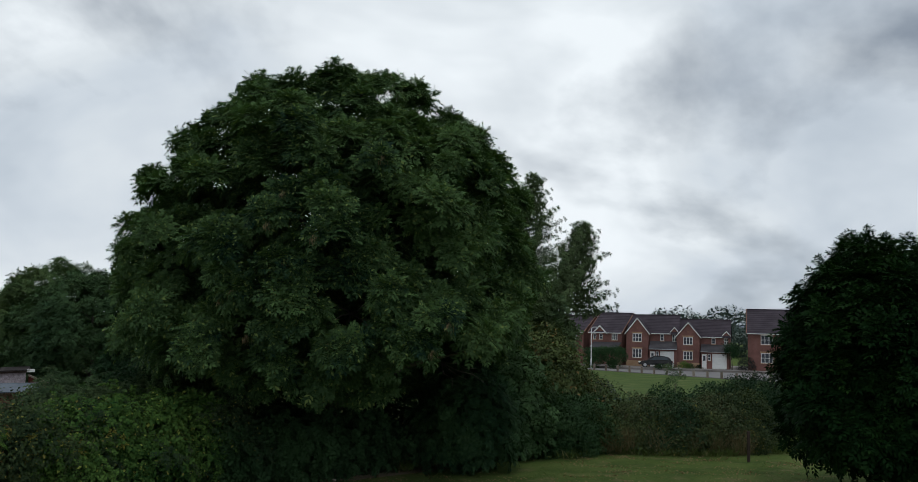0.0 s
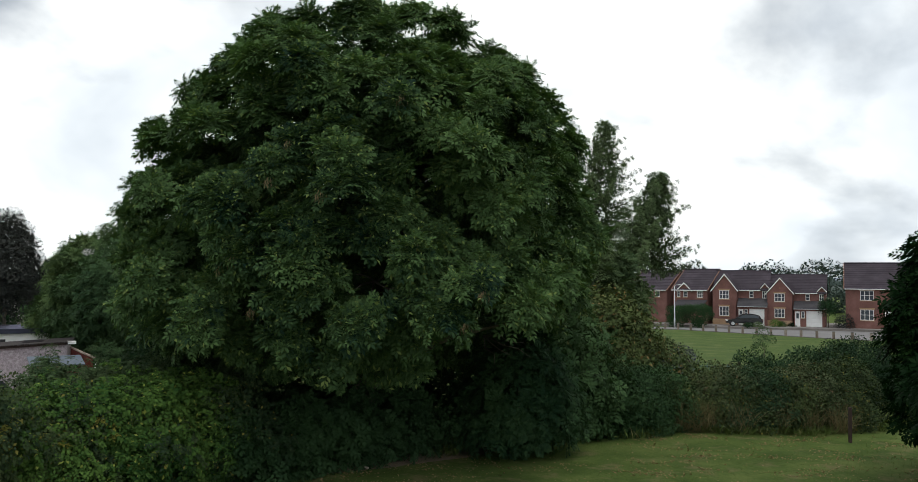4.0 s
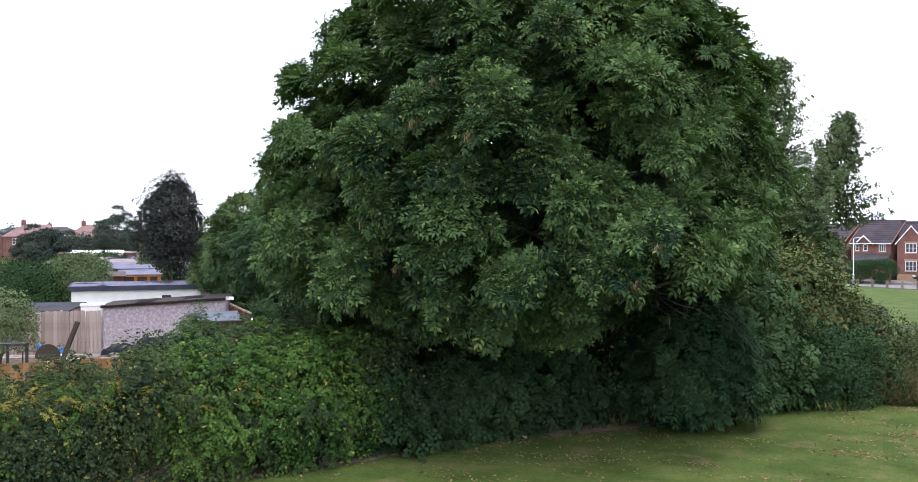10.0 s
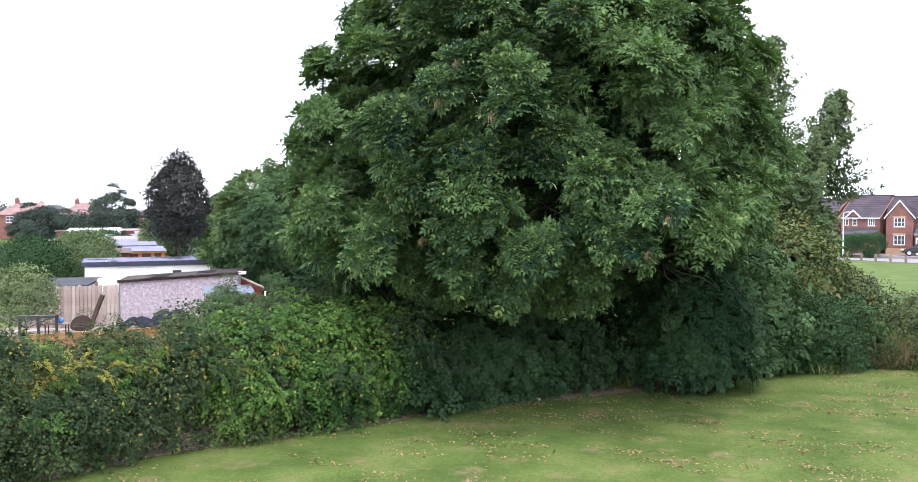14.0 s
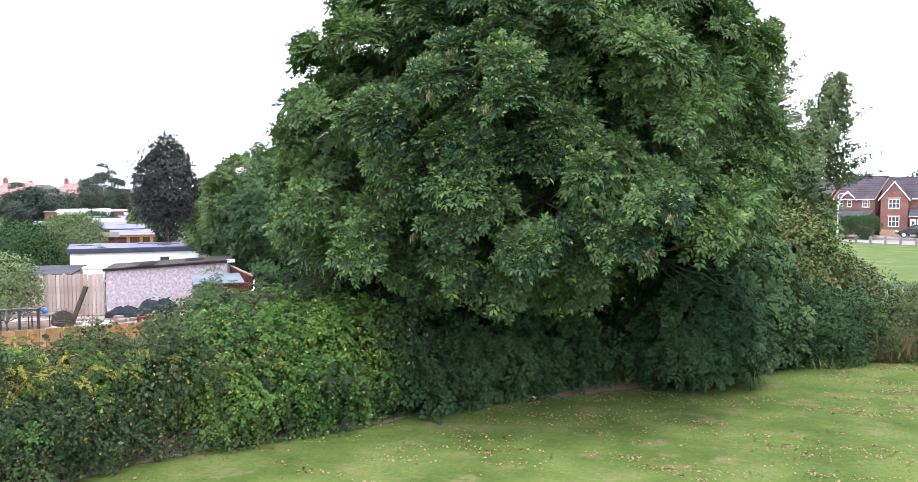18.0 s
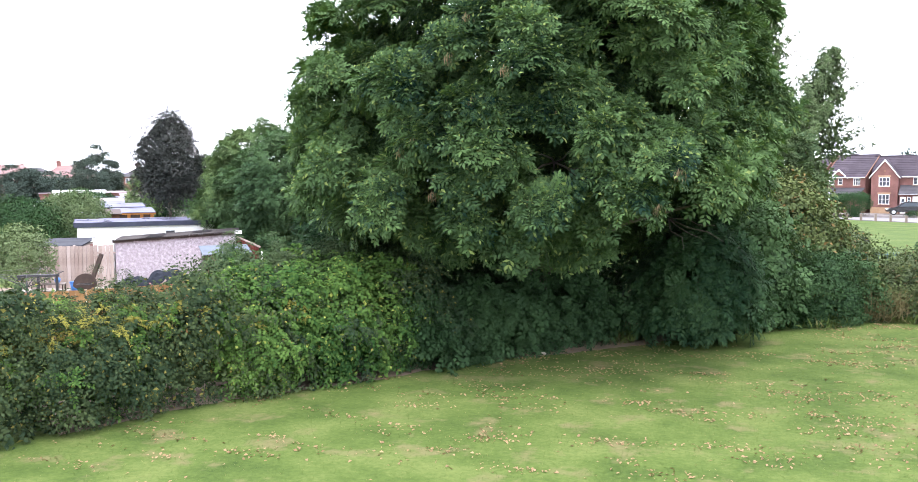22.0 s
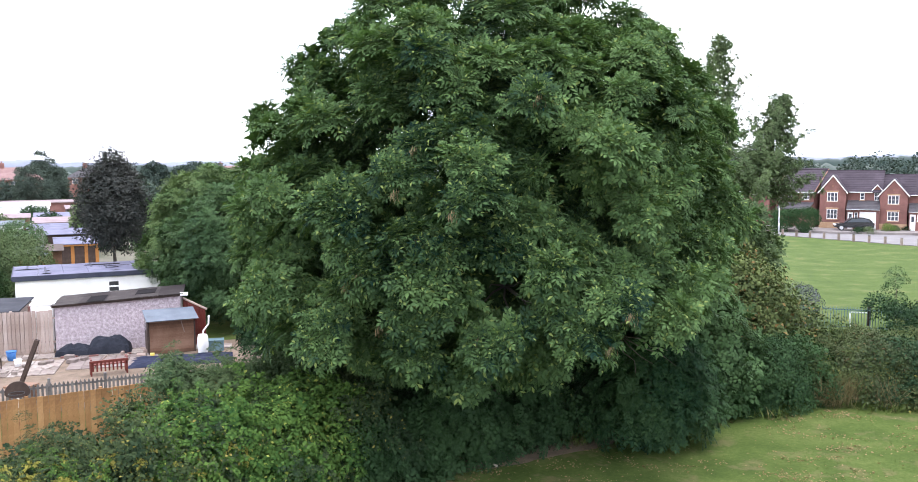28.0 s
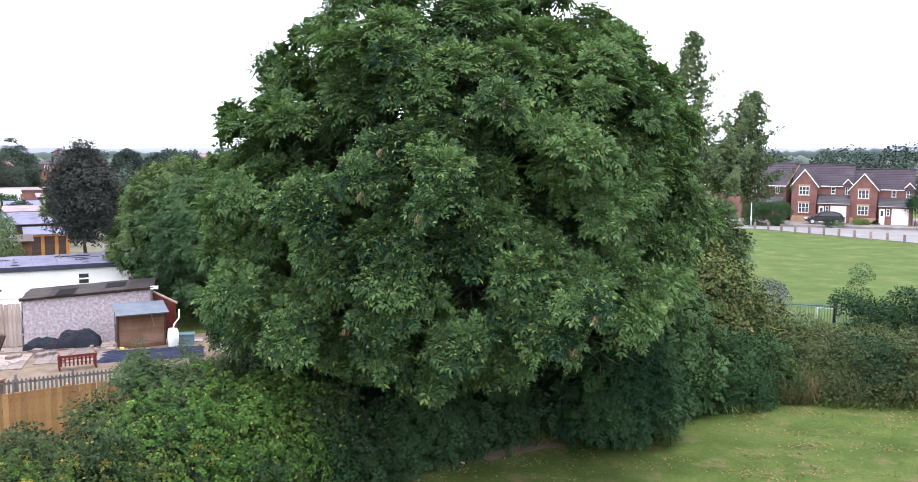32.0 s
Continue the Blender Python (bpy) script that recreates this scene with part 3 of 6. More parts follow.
def limbs(thing, base, rad, top, count, girth, seed, material, low=0.25, lean=0.0):
    """A tapered trunk with limbs, as parts of a tree."""
    g = random.Random(seed)
    bx, by = base
    pts = [(bx + lean * t + g.uniform(-0.1, 0.1) * (t > 0), by + g.uniform(-0.1, 0.1) * (t > 0), top * t * 0.86) for t in (0, 0.12, 0.3, 0.5, 0.7, 1)]
    part("trunk", tube(pts, [girth * k for k in (1.25, 0.95, 0.8, 0.6, 0.4, 0.08)], 10), material, thing)
    for i in range(count):
        t = low + (0.85 - low) * i / max(1, count - 1)
        a = i * 2.4 + g.uniform(-0.4, 0.4)
        reach = rad * (0.9 - 0.45 * t) * g.uniform(0.75, 1.0)
        z0 = top * t * 0.86
        ps = [(bx + lean * t + math.cos(a) * reach * s, by + math.sin(a) * reach * s, z0 + top * 0.24 * s**0.8 * (1 - 0.3 * s)) for s in (0, 0.3, 0.6, 1)]
        part("limb", tube(ps, [girth * k * (1.1 - t * 0.7) for k in (0.5, 0.36, 0.22, 0.05)], 7), material, thing)


# ---- ground ----
HEDGE_LINE = [(-20.0, 8.0), (-14.6, 14.5), (-11.7, 18.8), (-10.3, 21.4), (-8.7, 23.0), (-6.9, 25.1), (-6.0, 26.7), (-4.6, 28.1), (-3.3, 29.6), (-1.8, 31.4), (0.7, 32.9), (3.3, 34.5), (5.4, 36.0), (8.3, 35.7), (11.6, 37.2), (19.0, 42.0)]


def along(line, n):
    """Points and headings spread evenly along a line in plan."""
    pts = np.array(line, float)
    seg = np.linalg.norm(np.diff(pts, axis=0), axis=1)
    s = np.concatenate([[0], np.cumsum(seg)])
    t = np.linspace(0, s[-1], n)
    p = np.stack([np.interp(t, s, pts[:, 0]), np.interp(t, s, pts[:, 1])], axis=1)
    d = unit(np.gradient(p, axis=0))
    return p, d


def before_hedge(p, margin=0.0):
    """Whether points lie on the lawn's side of the hedge line."""
    q, d = along(HEDGE_LINE, 240)
    near = np.argmin(((p[:, None] - q[None]) ** 2).sum(-1), axis=1)
    off = p - q[near]
    return off[:, 0] * d[near, 1] - off[:, 1] * d[near, 0] > margin


def ground_sheet():
    n = 60
    xs = np.sign(np.linspace(-1, 1, n)) * np.abs(np.linspace(-1, 1, n)) ** 3 * 2600
    ys = np.sign(np.linspace(-1, 1, n)) * np.abs(np.linspace(-1, 1, n)) ** 3 * 2600 + 30
    gx, gy = np.meshgrid(xs, ys)
    v = np.stack([gx.ravel(), gy.ravel(), np.zeros(gx.size)], axis=1)
    i = np.arange(n * n).reshape(n, n)
    q = np.stack([i[:-1, :-1].ravel(), i[:-1, 1:].ravel(), i[1:, 1:].ravel(), i[1:, :-1].ravel()], axis=1)
    return mesh_of("ground", v, q, M_LAWN)


tagged(part("ground", ground_sheet(), None), "mown green grass with scattered dry patches", "grass", kind="structure")
tagged(part("meadow", prism_z([(-2, 50), (26, 47), (60, 40), (75, 66), (26, 90.3), (13.6, 103.0), (-12, 106), (-10, 60)], -0.2, 0.02), M_FIELD), "open rough-cut meadow of yellowish green grass", "meadow", kind="structure")
tagged(part("road", prism_z([(13.6, 103.6), (26.4, 90.9), (75, 66.8), (79, 73), (33, 104.6), (20, 106.6), (-6, 112), (-8, 107)], -0.2, 0.06), M_ROAD), "pale grey tarmac close in front of the houses", "road", kind="structure")
tagged(part("pavement", prism_z([(18, 107.0), (33, 105.0), (48, 98), (52, 108), (52, 113), (10, 130), (6, 116)], -0.2, 0.285), M_PAVE), "light paved driveways and footway by the houses", "pavement", kind="structure")


def grass_tufts(count, seed, x, y, keep, size):
    g = np.random.default_rng(seed)
    p = np.stack([g.uniform(*x, count), g.uniform(*y, count)], axis=1)
    p = p[keep(p)]
    pos = np.concatenate([p, np.full((len(p), 1), -0.005)], axis=1)
    ahead = np.stack([g.normal(0, 0.55, len(p)), g.normal(0, 0.55, len(p)), np.full(len(p), 0.8)], axis=1)
    v, q = spread_leaves(leaf_shape("blade"), pos, ahead, unit(g.normal(size=(len(p), 3))), g.uniform(*size, len(p)))
    return v, q


v, q = grass_tufts(230000, 3, (-14, 20), (10, 40), lambda p: before_hedge(p, -0.3), (0.02, 0.06))
tagged(part("lawn_grass", mesh_of("lawn_grass", v, q, M_GRASS), None), "short mown lawn grass", "grass", kind="stuff")
v, q = grass_tufts(75000, 4, (-4, 24), (30, 44), lambda p: before_hedge(p, -0.9) & ~before_hedge(p, 0.45 + 0.3 * np.sin(p[:, 0] * 2.1)), (0.12, 0.46))
tagged(part("verge_grass", mesh_of("verge_grass", v, q, M_GRASS), None), "long unmown grass along the foot of the shrubs", "grass", kind="stuff")


def fallen_leaves():
    g = np.random.default_rng(21)
    seeds = np.stack([g.uniform(-11, 14, 520), g.uniform(12, 36, 520)], axis=1)
    p = np.concatenate([seeds[k] + np.cumsum(g.normal(0, 0.16, (n, 2)), axis=0) * np.array([1.0, 0.5]) + 0.5 * g.normal(0, 1, (n, 2)) * np.array([0.42, 0.12]) for k, n in enumerate(g.integers(3, 34, 520))])
    p = np.concatenate([p, np.stack([g.uniform(-12, 14, 500), g.uniform(12, 38, 500)], axis=1)])
    p = p[before_hedge(p, 0.1)]
    pos = np.concatenate([p, g.uniform(0.01, 0.04, (len(p), 1))], axis=1)
    ahead = np.concatenate([g.normal(size=(len(p), 2)), g.normal(0, 0.2, (len(p), 1))], axis=1)
    up = np.concatenate([g.normal(0, 0.45, (len(p), 2)), np.ones((len(p), 1))], axis=1)
    return spread_leaves(leaf_shape("leaf"), pos, ahead, up, g.uniform(0.04, 0.09, len(p)))


v, q = fallen_leaves()
tagged(part("fallen_leaves", mesh_of("fallen_leaves", v, q, M_DRY), None), "dry tan fallen leaves scattered over the lawn", "leaves", kind="stuff")


def litter_strip():
    """Bare earth with leaf litter along the foot of the hedge."""
    pts, d = along(HEDGE_LINE[2:11], 60)
    g = random.Random(5)
    nrm = np.stack([d[:, 1], -d[:, 0]], axis=1)
    a = [tuple(p + n * (0.02 + g.uniform(0, 0.2) + 0.9 * math.exp(-((p[0] + 2.2) / 2.2) ** 2))) for p, n in zip(pts, nrm)]
    b = [tuple(p - n * 2.2) for p, n in zip(pts, nrm)]
    bm = bmesh.new()
    va = [bm.verts.new((x, y, 0.012)) for x, y in a]
    vb = [bm.verts.new((x, y, 0.05)) for x, y in b]
    for i in range(len(a) - 1):
        bm.faces.new((va[i], va[i + 1], vb[i + 1], vb[i]))
    bmesh.ops.recalc_face_normals(bm, faces=bm.faces)
    return bm


tagged(part("hedge_soil", litter_strip(), M_EARTH), "bare brown earth under the hedge", "soil", kind="structure")


def far_backdrop():
    """Low hills and woods round the horizon, as ridges, with haze in their colours."""
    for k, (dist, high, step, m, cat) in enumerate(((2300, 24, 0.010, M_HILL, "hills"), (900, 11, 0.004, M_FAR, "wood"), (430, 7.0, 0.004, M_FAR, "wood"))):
        g = np.random.default_rng(40 + k)
        az = np.arange(-1.5, 1.5, step)
        h = high * (0.65 + 0.2 * np.sin(az * 5 + k) + 0.12 * np.sin(az * 23 + 2 * k) + 0.25 * g.random(len(az)))
        bm = bmesh.new()
        rows = []
        for a, z in zip(az, h):
            c, s = math.cos(a), math.sin(a)
            rows.append([bm.verts.new((s * r, c * r, zz)) for r, zz in ((dist - 30, 0), (dist - 20, z * 0.7), (dist, z), (dist + 60, z * 0.6), (dist + 70, 0))])
        for r, s in zip(rows, rows[1:]):
            for i in range(4):
                bm.faces.new((r[i], s[i], s[i + 1], r[i + 1])).smooth = True
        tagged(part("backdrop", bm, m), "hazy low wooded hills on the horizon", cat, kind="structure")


far_backdrop()


# ---- the great ash tree ----
def puffs(n, each, centre, rad, top, low, seed, reach=0.8, tuft=(0.34, 0.5), **more):
    """Leaf tufts rounded over the ends of boughs that stand apart all over a crown."""
    p, a, _ = dome_tufts(n, centre, rad, top, low, seed, **more)
    g = np.random.default_rng(seed + 500)
    out = unit(p - np.array([centre[0], centre[1], low + (top - low) * 0.36]))
    big = g.uniform(0.7, 1.3, n)
    p = p - out * (reach * big * 0.85)[:, None]
    k = np.repeat(np.arange(n), each)
    d = unit(out[k] * 0.85 + np.array([0, 0, 0.45]) + g.normal(0, 0.62, (len(k), 3)))
    q = p[k] + d * np.array([1, 1, 0.62]) * (reach * big[k] * g.uniform(0.72, 1.0, len(k)))[:, None]
    return q, d * 0.85 + np.array([0, 0, 0.65]), g.uniform(*tuft, len(k))


def twigs(parent, root, ends, seed, girth=0.022):
    """Bare twigs that fork from one root."""
    g = random.Random(seed)
    root = Vector(root)
    for e in ends:
        e = Vector(e)
        m = [root.lerp(e, s) + Vector([g.uniform(-0.09, 0.09) for _ in range(3)]) for s in (0.35, 0.7)]
        part("twig", tube([root, *m, e], [girth, girth * 0.8, girth * 0.5, girth * 0.2], 5), M_BARK, parent)


def ash_tree():
    tree = empty("ash_tree", Matrix.Identity(4), "large round ash tree in full green leaf beside the lawn", "tree")
    limbs(tree, (-4.7, 29.8), 6.0, 13.2, 20, 0.36, 11, M_BARK, 0.16)
    c = (-4.7, 29.6)
    p, a, r = puffs(320, 13, c, 6.75, 13.25, 2.2, 5, reach=0.62, tuft=(0.36, 0.52), lump=0.05, wide=0.34, depth=0.19, point=1.0, spread=0.94)
    pc, ac, rc = puffs(56, 10, (-1.5, 32.3), 3.3, 11.8, 4.6, 25, reach=0.62, tuft=(0.34, 0.5), lump=0.08, wide=0.5, depth=0.1)
    pe, ae, re = puffs(28, 10, (-9.3, 28.8), 2.2, 9.0, 4.6, 45, reach=0.6, tuft=(0.34, 0.5), lump=0.1, wide=0.5, depth=0.12)
    pd, ad, rd = puffs(44, 10, (-2.0, 28.0), 2.7, 11.3, 6.0, 35, reach=0.62, tuft=(0.34, 0.5), lump=0.08, wide=0.5, depth=0.12)
    far = (p[:, 1] > 32.5) & (np.arange(len(p)) % 2 == 0)
    p, a, r = np.concatenate([p[~far], pc, pd, pe]), np.concatenate([a[~far], ac, ad, ae]), np.concatenate([r[~far], rc, rd, re])
    ok = (p[:, 2] > 1.2) & ~((p[:, 0] > -1.1) & (p[:, 2] < 4.2) & (p[:, 1] < 31.0))
    # dark hollows where the boughs part
    for hx, hz, wx, wz in ((-1.7, 2.1, 0.95, 1.7), (-3.3, 4.85, 0.8, 0.45), (-5.9, 5.0, 0.45, 0.4), (-8.2, 4.1, 0.4, 0.5), (-6.6, 2.3, 0.95, 0.6), (-2.2, 7.4, 0.4, 0.6)):
        ok &= (((p[:, 0] - hx) / wx) ** 2 + ((p[:, 2] - hz) / wz) ** 2 > 1) | (p[:, 1] > 30.5)
    p, a, r = p[ok], a[ok], r[ok]
    g = np.random.default_rng(8)
    pin, ain, rin = dome_tufts(400, c, 4.8, 11.6, 4.2, 6, lump=0.12, wide=0.36, depth=0.4, tuft=(0.7, 1.0), point=0.85, spread=0.93)
    front = np.zeros(len(p), bool)
    cand = np.flatnonzero((p[:, 1] < 28) & (p[:, 2] < 11))
    front[cand[np.argsort(p[cand, 1])[:300]]] = True
    crown = part("crown", tufts("crown", SPRAY_TUFT, p[~front], a[~front], r[~front], M_ASH), None, tree)
    tagged(crown, kind="stuff")
    tagged(part("inner_foliage", tufts("inner_foliage", SPRAY_ASH, pin, ain, rin, M_ASH), None, tree), kind="stuff")
    meshes = [mesh_of("leaf_spray", v, q, M_ASH) for v, q in SPRAY_TUFT]
    pick = np.flatnonzero(front)
    for n, (i, m) in enumerate(zip(pick, frames_for(a[pick]))):
        mm = Matrix(m.tolist()).to_4x4() @ Matrix.Diagonal((r[i], r[i], r[i], 1))
        mm.translation = p[i]
        part("leaf_spray", meshes[n % len(meshes)], None, crown, loc=mm)
    # bunches of ripe seed keys
    keys = mesh_of("seed_keys", *spread_leaves(leaf_shape("blade"), g.normal(0, 0.05, (26, 3)), g.normal(0, 0.3, (26, 3)) - [0, 0, 1], g.normal(size=(26, 3)), g.uniform(0.10, 0.22, 26)), M_KEYS)
    for i in pick[::20]:
        d = unit(a[i]) * r[i] * 0.92
        part("seed_keys", keys, None, crown, loc=Matrix.Translation(p[i] + d * [1, 1, 0.5] - [0, 0, 0.2]))
    # bare twigs that show in the hollows
    twigs(tree, (-3.5, 26.0, 5.1), [(-2.7, 24.6, 4.95), (-3.1, 24.5, 4.6), (-3.6, 24.5, 5.25), (-2.5, 24.9, 4.6), (-3.9, 24.6, 4.7), (-2.9, 24.7, 5.3)], 3, 0.03)
    twigs(tree, (-0.9, 27.6, 3.7), [(-0.1, 26.4, 3.3), (0.2, 26.6, 3.6), (-0.5, 26.2, 3.05), (0.4, 26.8, 3.2)], 4)
    twigs(tree, (-5.6, 26.0, 5.2), [(-6.2, 24.6, 5.2), (-5.7, 24.4, 4.8), (-5.2, 24.6, 5.4)], 5)
    return tree


ash_tree()


def broad_tree(name, base, rad, top, low, count, material, sprays, label, seed, tuft=(0.6, 0.95), wide=0.45, girth=0.14, lump=0.14, nlimbs=6, category="tree", depth=0.2):
    t = empty(name, Matrix.Identity(4), label, category)
    limbs(t, base, rad, top, nlimbs, girth, seed, M_BARK, max(0.12, low / top))
    if name in ("round_tree", "thicket_tree", "maple_tree"):
        p, a, r = puffs(count // 2, 6, base, rad, top - 0.1, low, seed, reach=rad * 0.22, tuft=(tuft[0] * 0.75, tuft[1] * 0.8), lump=lump, wide=wide, depth=depth)
    else:
        p, a, r = dome_tufts(count, base, rad, top, low, seed, lump=lump, wide=wide, depth=depth, tuft=tuft)
    p2, a2, r2 = dome_tufts(max(6, count // 4), base, rad * 0.66, top * 0.86, low + 0.4, seed + 1, lump=lump, wide=wide, depth=0.3, tuft=tuft)
    tagged(part("crown", tufts("crown", sprays, np.concatenate([p, p2]), np.concatenate([a, a2]), np.concatenate([r, r2]), material), None, t), kind="stuff")
    return t


def leading_shoots(tree, base, rad, z0, z1, count, sprays, sizes, material, seed, lift=1.0):
    """Upright leafy shoots over the top of a crown."""
    g = np.random.default_rng(seed)
    ang, up = g.uniform(0, 6.28, count), g.random(count)
    root = np.stack([base[0] + np.cos(ang) * rad * np.sqrt(1 - 0.9 * up), base[1] + np.sin(ang) * rad * np.sqrt(1 - 0.9 * up), z0 + (z1 - z0) * up], axis=1)
    way = np.stack([np.cos(ang) * 0.3 * (1 - up), np.sin(ang) * 0.3 * (1 - up), np.ones(count)], axis=1) * (lift * g.uniform(0.6, 1.2, count))[:, None]
    p = np.concatenate([root + way * s for s in (0.0, 0.35, 0.65, 0.9)])
    tagged(part("leading_foliage", tufts("leading_foliage", sprays, p, np.tile(way, (4, 1)), np.repeat(sizes, count), material), None, tree), kind="stuff")


maple = broad_tree("maple_tree", (12.8, 28.4), 3.1, 7.6, 0.6, 270, M_TREE, SPRAY_TUFT, "dense dark green rounded tree standing on the lawn", 31, (0.55, 0.95), 0.42, 0.16)
leading_shoots(maple, (12.8, 28.4), 2.95, 3.4, 7.5, 120, SPRAY_TUFT, [0.46, 0.38, 0.30, 0.2], M_TREE, 329, 0.72)
plum = broad_tree("plum_tree", (-30.9, 50.8), 1.85, 8.4, 3.3, 240, M_PURPLE, SPRAY_FAR, "dark purple-leaved tree behind the garden sheds", 32, (0.36, 0.60), 0.45, 0.16, 0.34, 9, depth=0.42)
leading_shoots(plum, (-30.9, 50.8), 1.8, 4.6, 8.3, 46, SPRAY_FAR, [0.40, 0.32, 0.24, 0.14], M_PURPLE, 321, 1.25)
broad_tree("thicket_tree", (-23.6, 48.9), 3.7, 8.0, 0.2, 330, M_YOUNG, SPRAY_SPRIG + SPRAY_ARCH, "yellow-green leafy tree behind the pebbledashed garage", 33, (0.45, 0.8), 0.45, 0.14)
broad_tree("thicket_tree", (-20.2, 46.2), 4.2, 7.5, 0.2, 340, M_THICK, SPRAY_SPRIG + SPRAY_ARCH, "broad green tree between the garage and the ash", 34, (0.45, 0.8), 0.45, 0.14)
broad_tree("thicket_tree", (-13.2, 37.2), 2.5, 4.6, 0.1, 120, M_GREEN, SPRAY_SPRIG, "low dense green tree at the end of the garden", 35, (0.45, 0.75), 0.45, 0.1)
broad_tree("sycamore_tree", (-26.0, 50.6), 1.9, 7.5, 0.4, 110, M_LIME, SPRAY_SPRIG + SPRAY_ARCH, "yellow-green young tree beside the purple plum", 58, (0.4, 0.7), 0.45, 0.1)
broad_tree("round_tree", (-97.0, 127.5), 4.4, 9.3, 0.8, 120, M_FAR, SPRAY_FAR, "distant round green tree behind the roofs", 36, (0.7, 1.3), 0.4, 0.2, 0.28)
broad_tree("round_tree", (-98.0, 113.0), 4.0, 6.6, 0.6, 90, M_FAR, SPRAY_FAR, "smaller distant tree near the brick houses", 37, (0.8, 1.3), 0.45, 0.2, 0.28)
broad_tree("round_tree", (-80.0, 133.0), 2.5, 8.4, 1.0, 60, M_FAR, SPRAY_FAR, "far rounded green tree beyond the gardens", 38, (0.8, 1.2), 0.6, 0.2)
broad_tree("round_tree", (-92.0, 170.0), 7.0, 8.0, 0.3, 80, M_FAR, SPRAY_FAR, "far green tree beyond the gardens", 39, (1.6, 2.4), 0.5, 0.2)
broad_tree("garden_bush", (-37.7, 46.0), 2.2, 3.4, 0.0, 90, M_GREEN, SPRAY_LEAF, "rounded clipped green bush by the white building", 41, (0.5, 0.8), 0.5, 0.08, 0.05, category="bush")
broad_tree("garden_bush", (-38.1, 50.9), 2.0, 3.7, 0.0, 110, M_LIME, SPRAY_LEAF, "rounded clipped green bush behind the white building", 42, (0.5, 0.8), 0.5, 0.08, 0.05, category="bush")
broad_tree("garden_bush", (-46.5, 61.9), 1.7, 3.6, 0.0, 60, M_THICK, SPRAY_LEAF, "rounded green bush among the garden sheds", 63, (0.5, 0.8), 0.5, 0.08, 0.1, category="bush")
broad_tree("sycamore_tree", (-50.6, 75.6), 1.5, 5.4, 0.8, 70, M_YOUNG, SPRAY_SPRIG, "pale yellow-green young tree beyond the sheds", 64, (0.4, 0.7), 0.45, 0.08)
broad_tree("willow_bush", (-26.0, 33.5), 1.1, 2.7, 0.8, 50, M_PALE, SPRAY_LEAF, "small pale grey-green standard bush beside the fence", 43, (0.35, 0.6), 0.5, 0.06, 0.08, category="bush")
broad_tree("thicket_tree", (2.5, 42.0), 2.35, 6.9, 0.1, 120, M_LIME, SPRAY_SPRIG, "tall green thicket tree beside the ash", 53, (0.6, 0.95), 0.4, 0.12)
broad_tree("russet_thorn", (2.6, 38.8), 2.1, 4.7, 0.1, 80, M_RUSSET, SPRAY_LEAF, "russet-tinged thorn tree at the lawn's edge", 44, (0.55, 0.9), 0.4, 0.1)
broad_tree("russet_thorn", (4.6, 39.8), 1.7, 2.7, 0.1, 50, M_RUSSET, SPRAY_LEAF, "low russet-brown thorn shrub", 45, (0.5, 0.8), 0.4, 0.07)
broad_tree("bramble_bush", (7.1, 37.4), 1.6, 2.0, 0.0, 70, M_CLARET, SPRAY_LEAF + SPRAY_ARCH[:2], "dark purple-green bramble mound by the lawn", 54, (0.35, 0.6), 0.4, 0.05, 0.2, 3, "bush")
broad_tree("bramble_bush", (3.4, 35.7), 1.4, 2.2, 0.0, 110, M_SKIRT, SPRAY_LEAF + SPRAY_ARCH[:2], "dark green bramble mound at the lawn's edge", 59, (0.32, 0.55), 0.4, 0.05, 0.2, 3, "bush")
broad_tree("bramble_bush", (9.6, 37.6), 1.3, 2.1, 0.0, 80, M_CLARET, SPRAY_LEAF + SPRAY_ARCH[:2], "purple-green bramble mound in the scrub", 60, (0.32, 0.55), 0.4, 0.05, 0.2, 3, "bush")
broad_tree("privet_bush", (13.9, 45.2), 2.0, 2.6, 0.0, 90, M_UNDER, SPRAY_LEAF, "dark rounded privet bush beside the meadow", 62, (0.4, 0.65), 0.4, 0.05, 0.15, 3, "bush")
broad_tree("sallow_bush", (11.2, 38.2), 1.5, 2.3, 0.0, 90, M_HEDGE, SPRAY_LEAF + SPRAY_ARCH[:2], "olive green sallow bush in the scrub", 61, (0.32, 0.55), 0.4, 0.05, 0.2, 3, "bush")
broad_tree("sallow_bush", (8.1, 36.9), 1.2, 2.0, 0.0, 60, M_LIME, SPRAY_LEAF + SPRAY_ARCH[:2], "yellow-green sallow bush at the end of the lawn", 55, (0.35, 0.6), 0.4, 0.05, 0.2, 3, "bush")
broad_tree("elder_shrub", (-0.25, 31.0), 1.8, 3.4, 0.2, 170, M_SKIRT, SPRAY_TUFT, "blue-green elder shrub under the ash tree", 57, (0.34, 0.52), 0.4, 0.06, 0.12, 4, "bush")
broad_tree("elder_shrub", (0.7, 34.7), 2.4, 4.5, 0.1, 80, M_SKIRT, SPRAY_SPRIG, "dark green elder shrub beside the ash tree", 46, (0.55, 0.9), 0.4, 0.08)
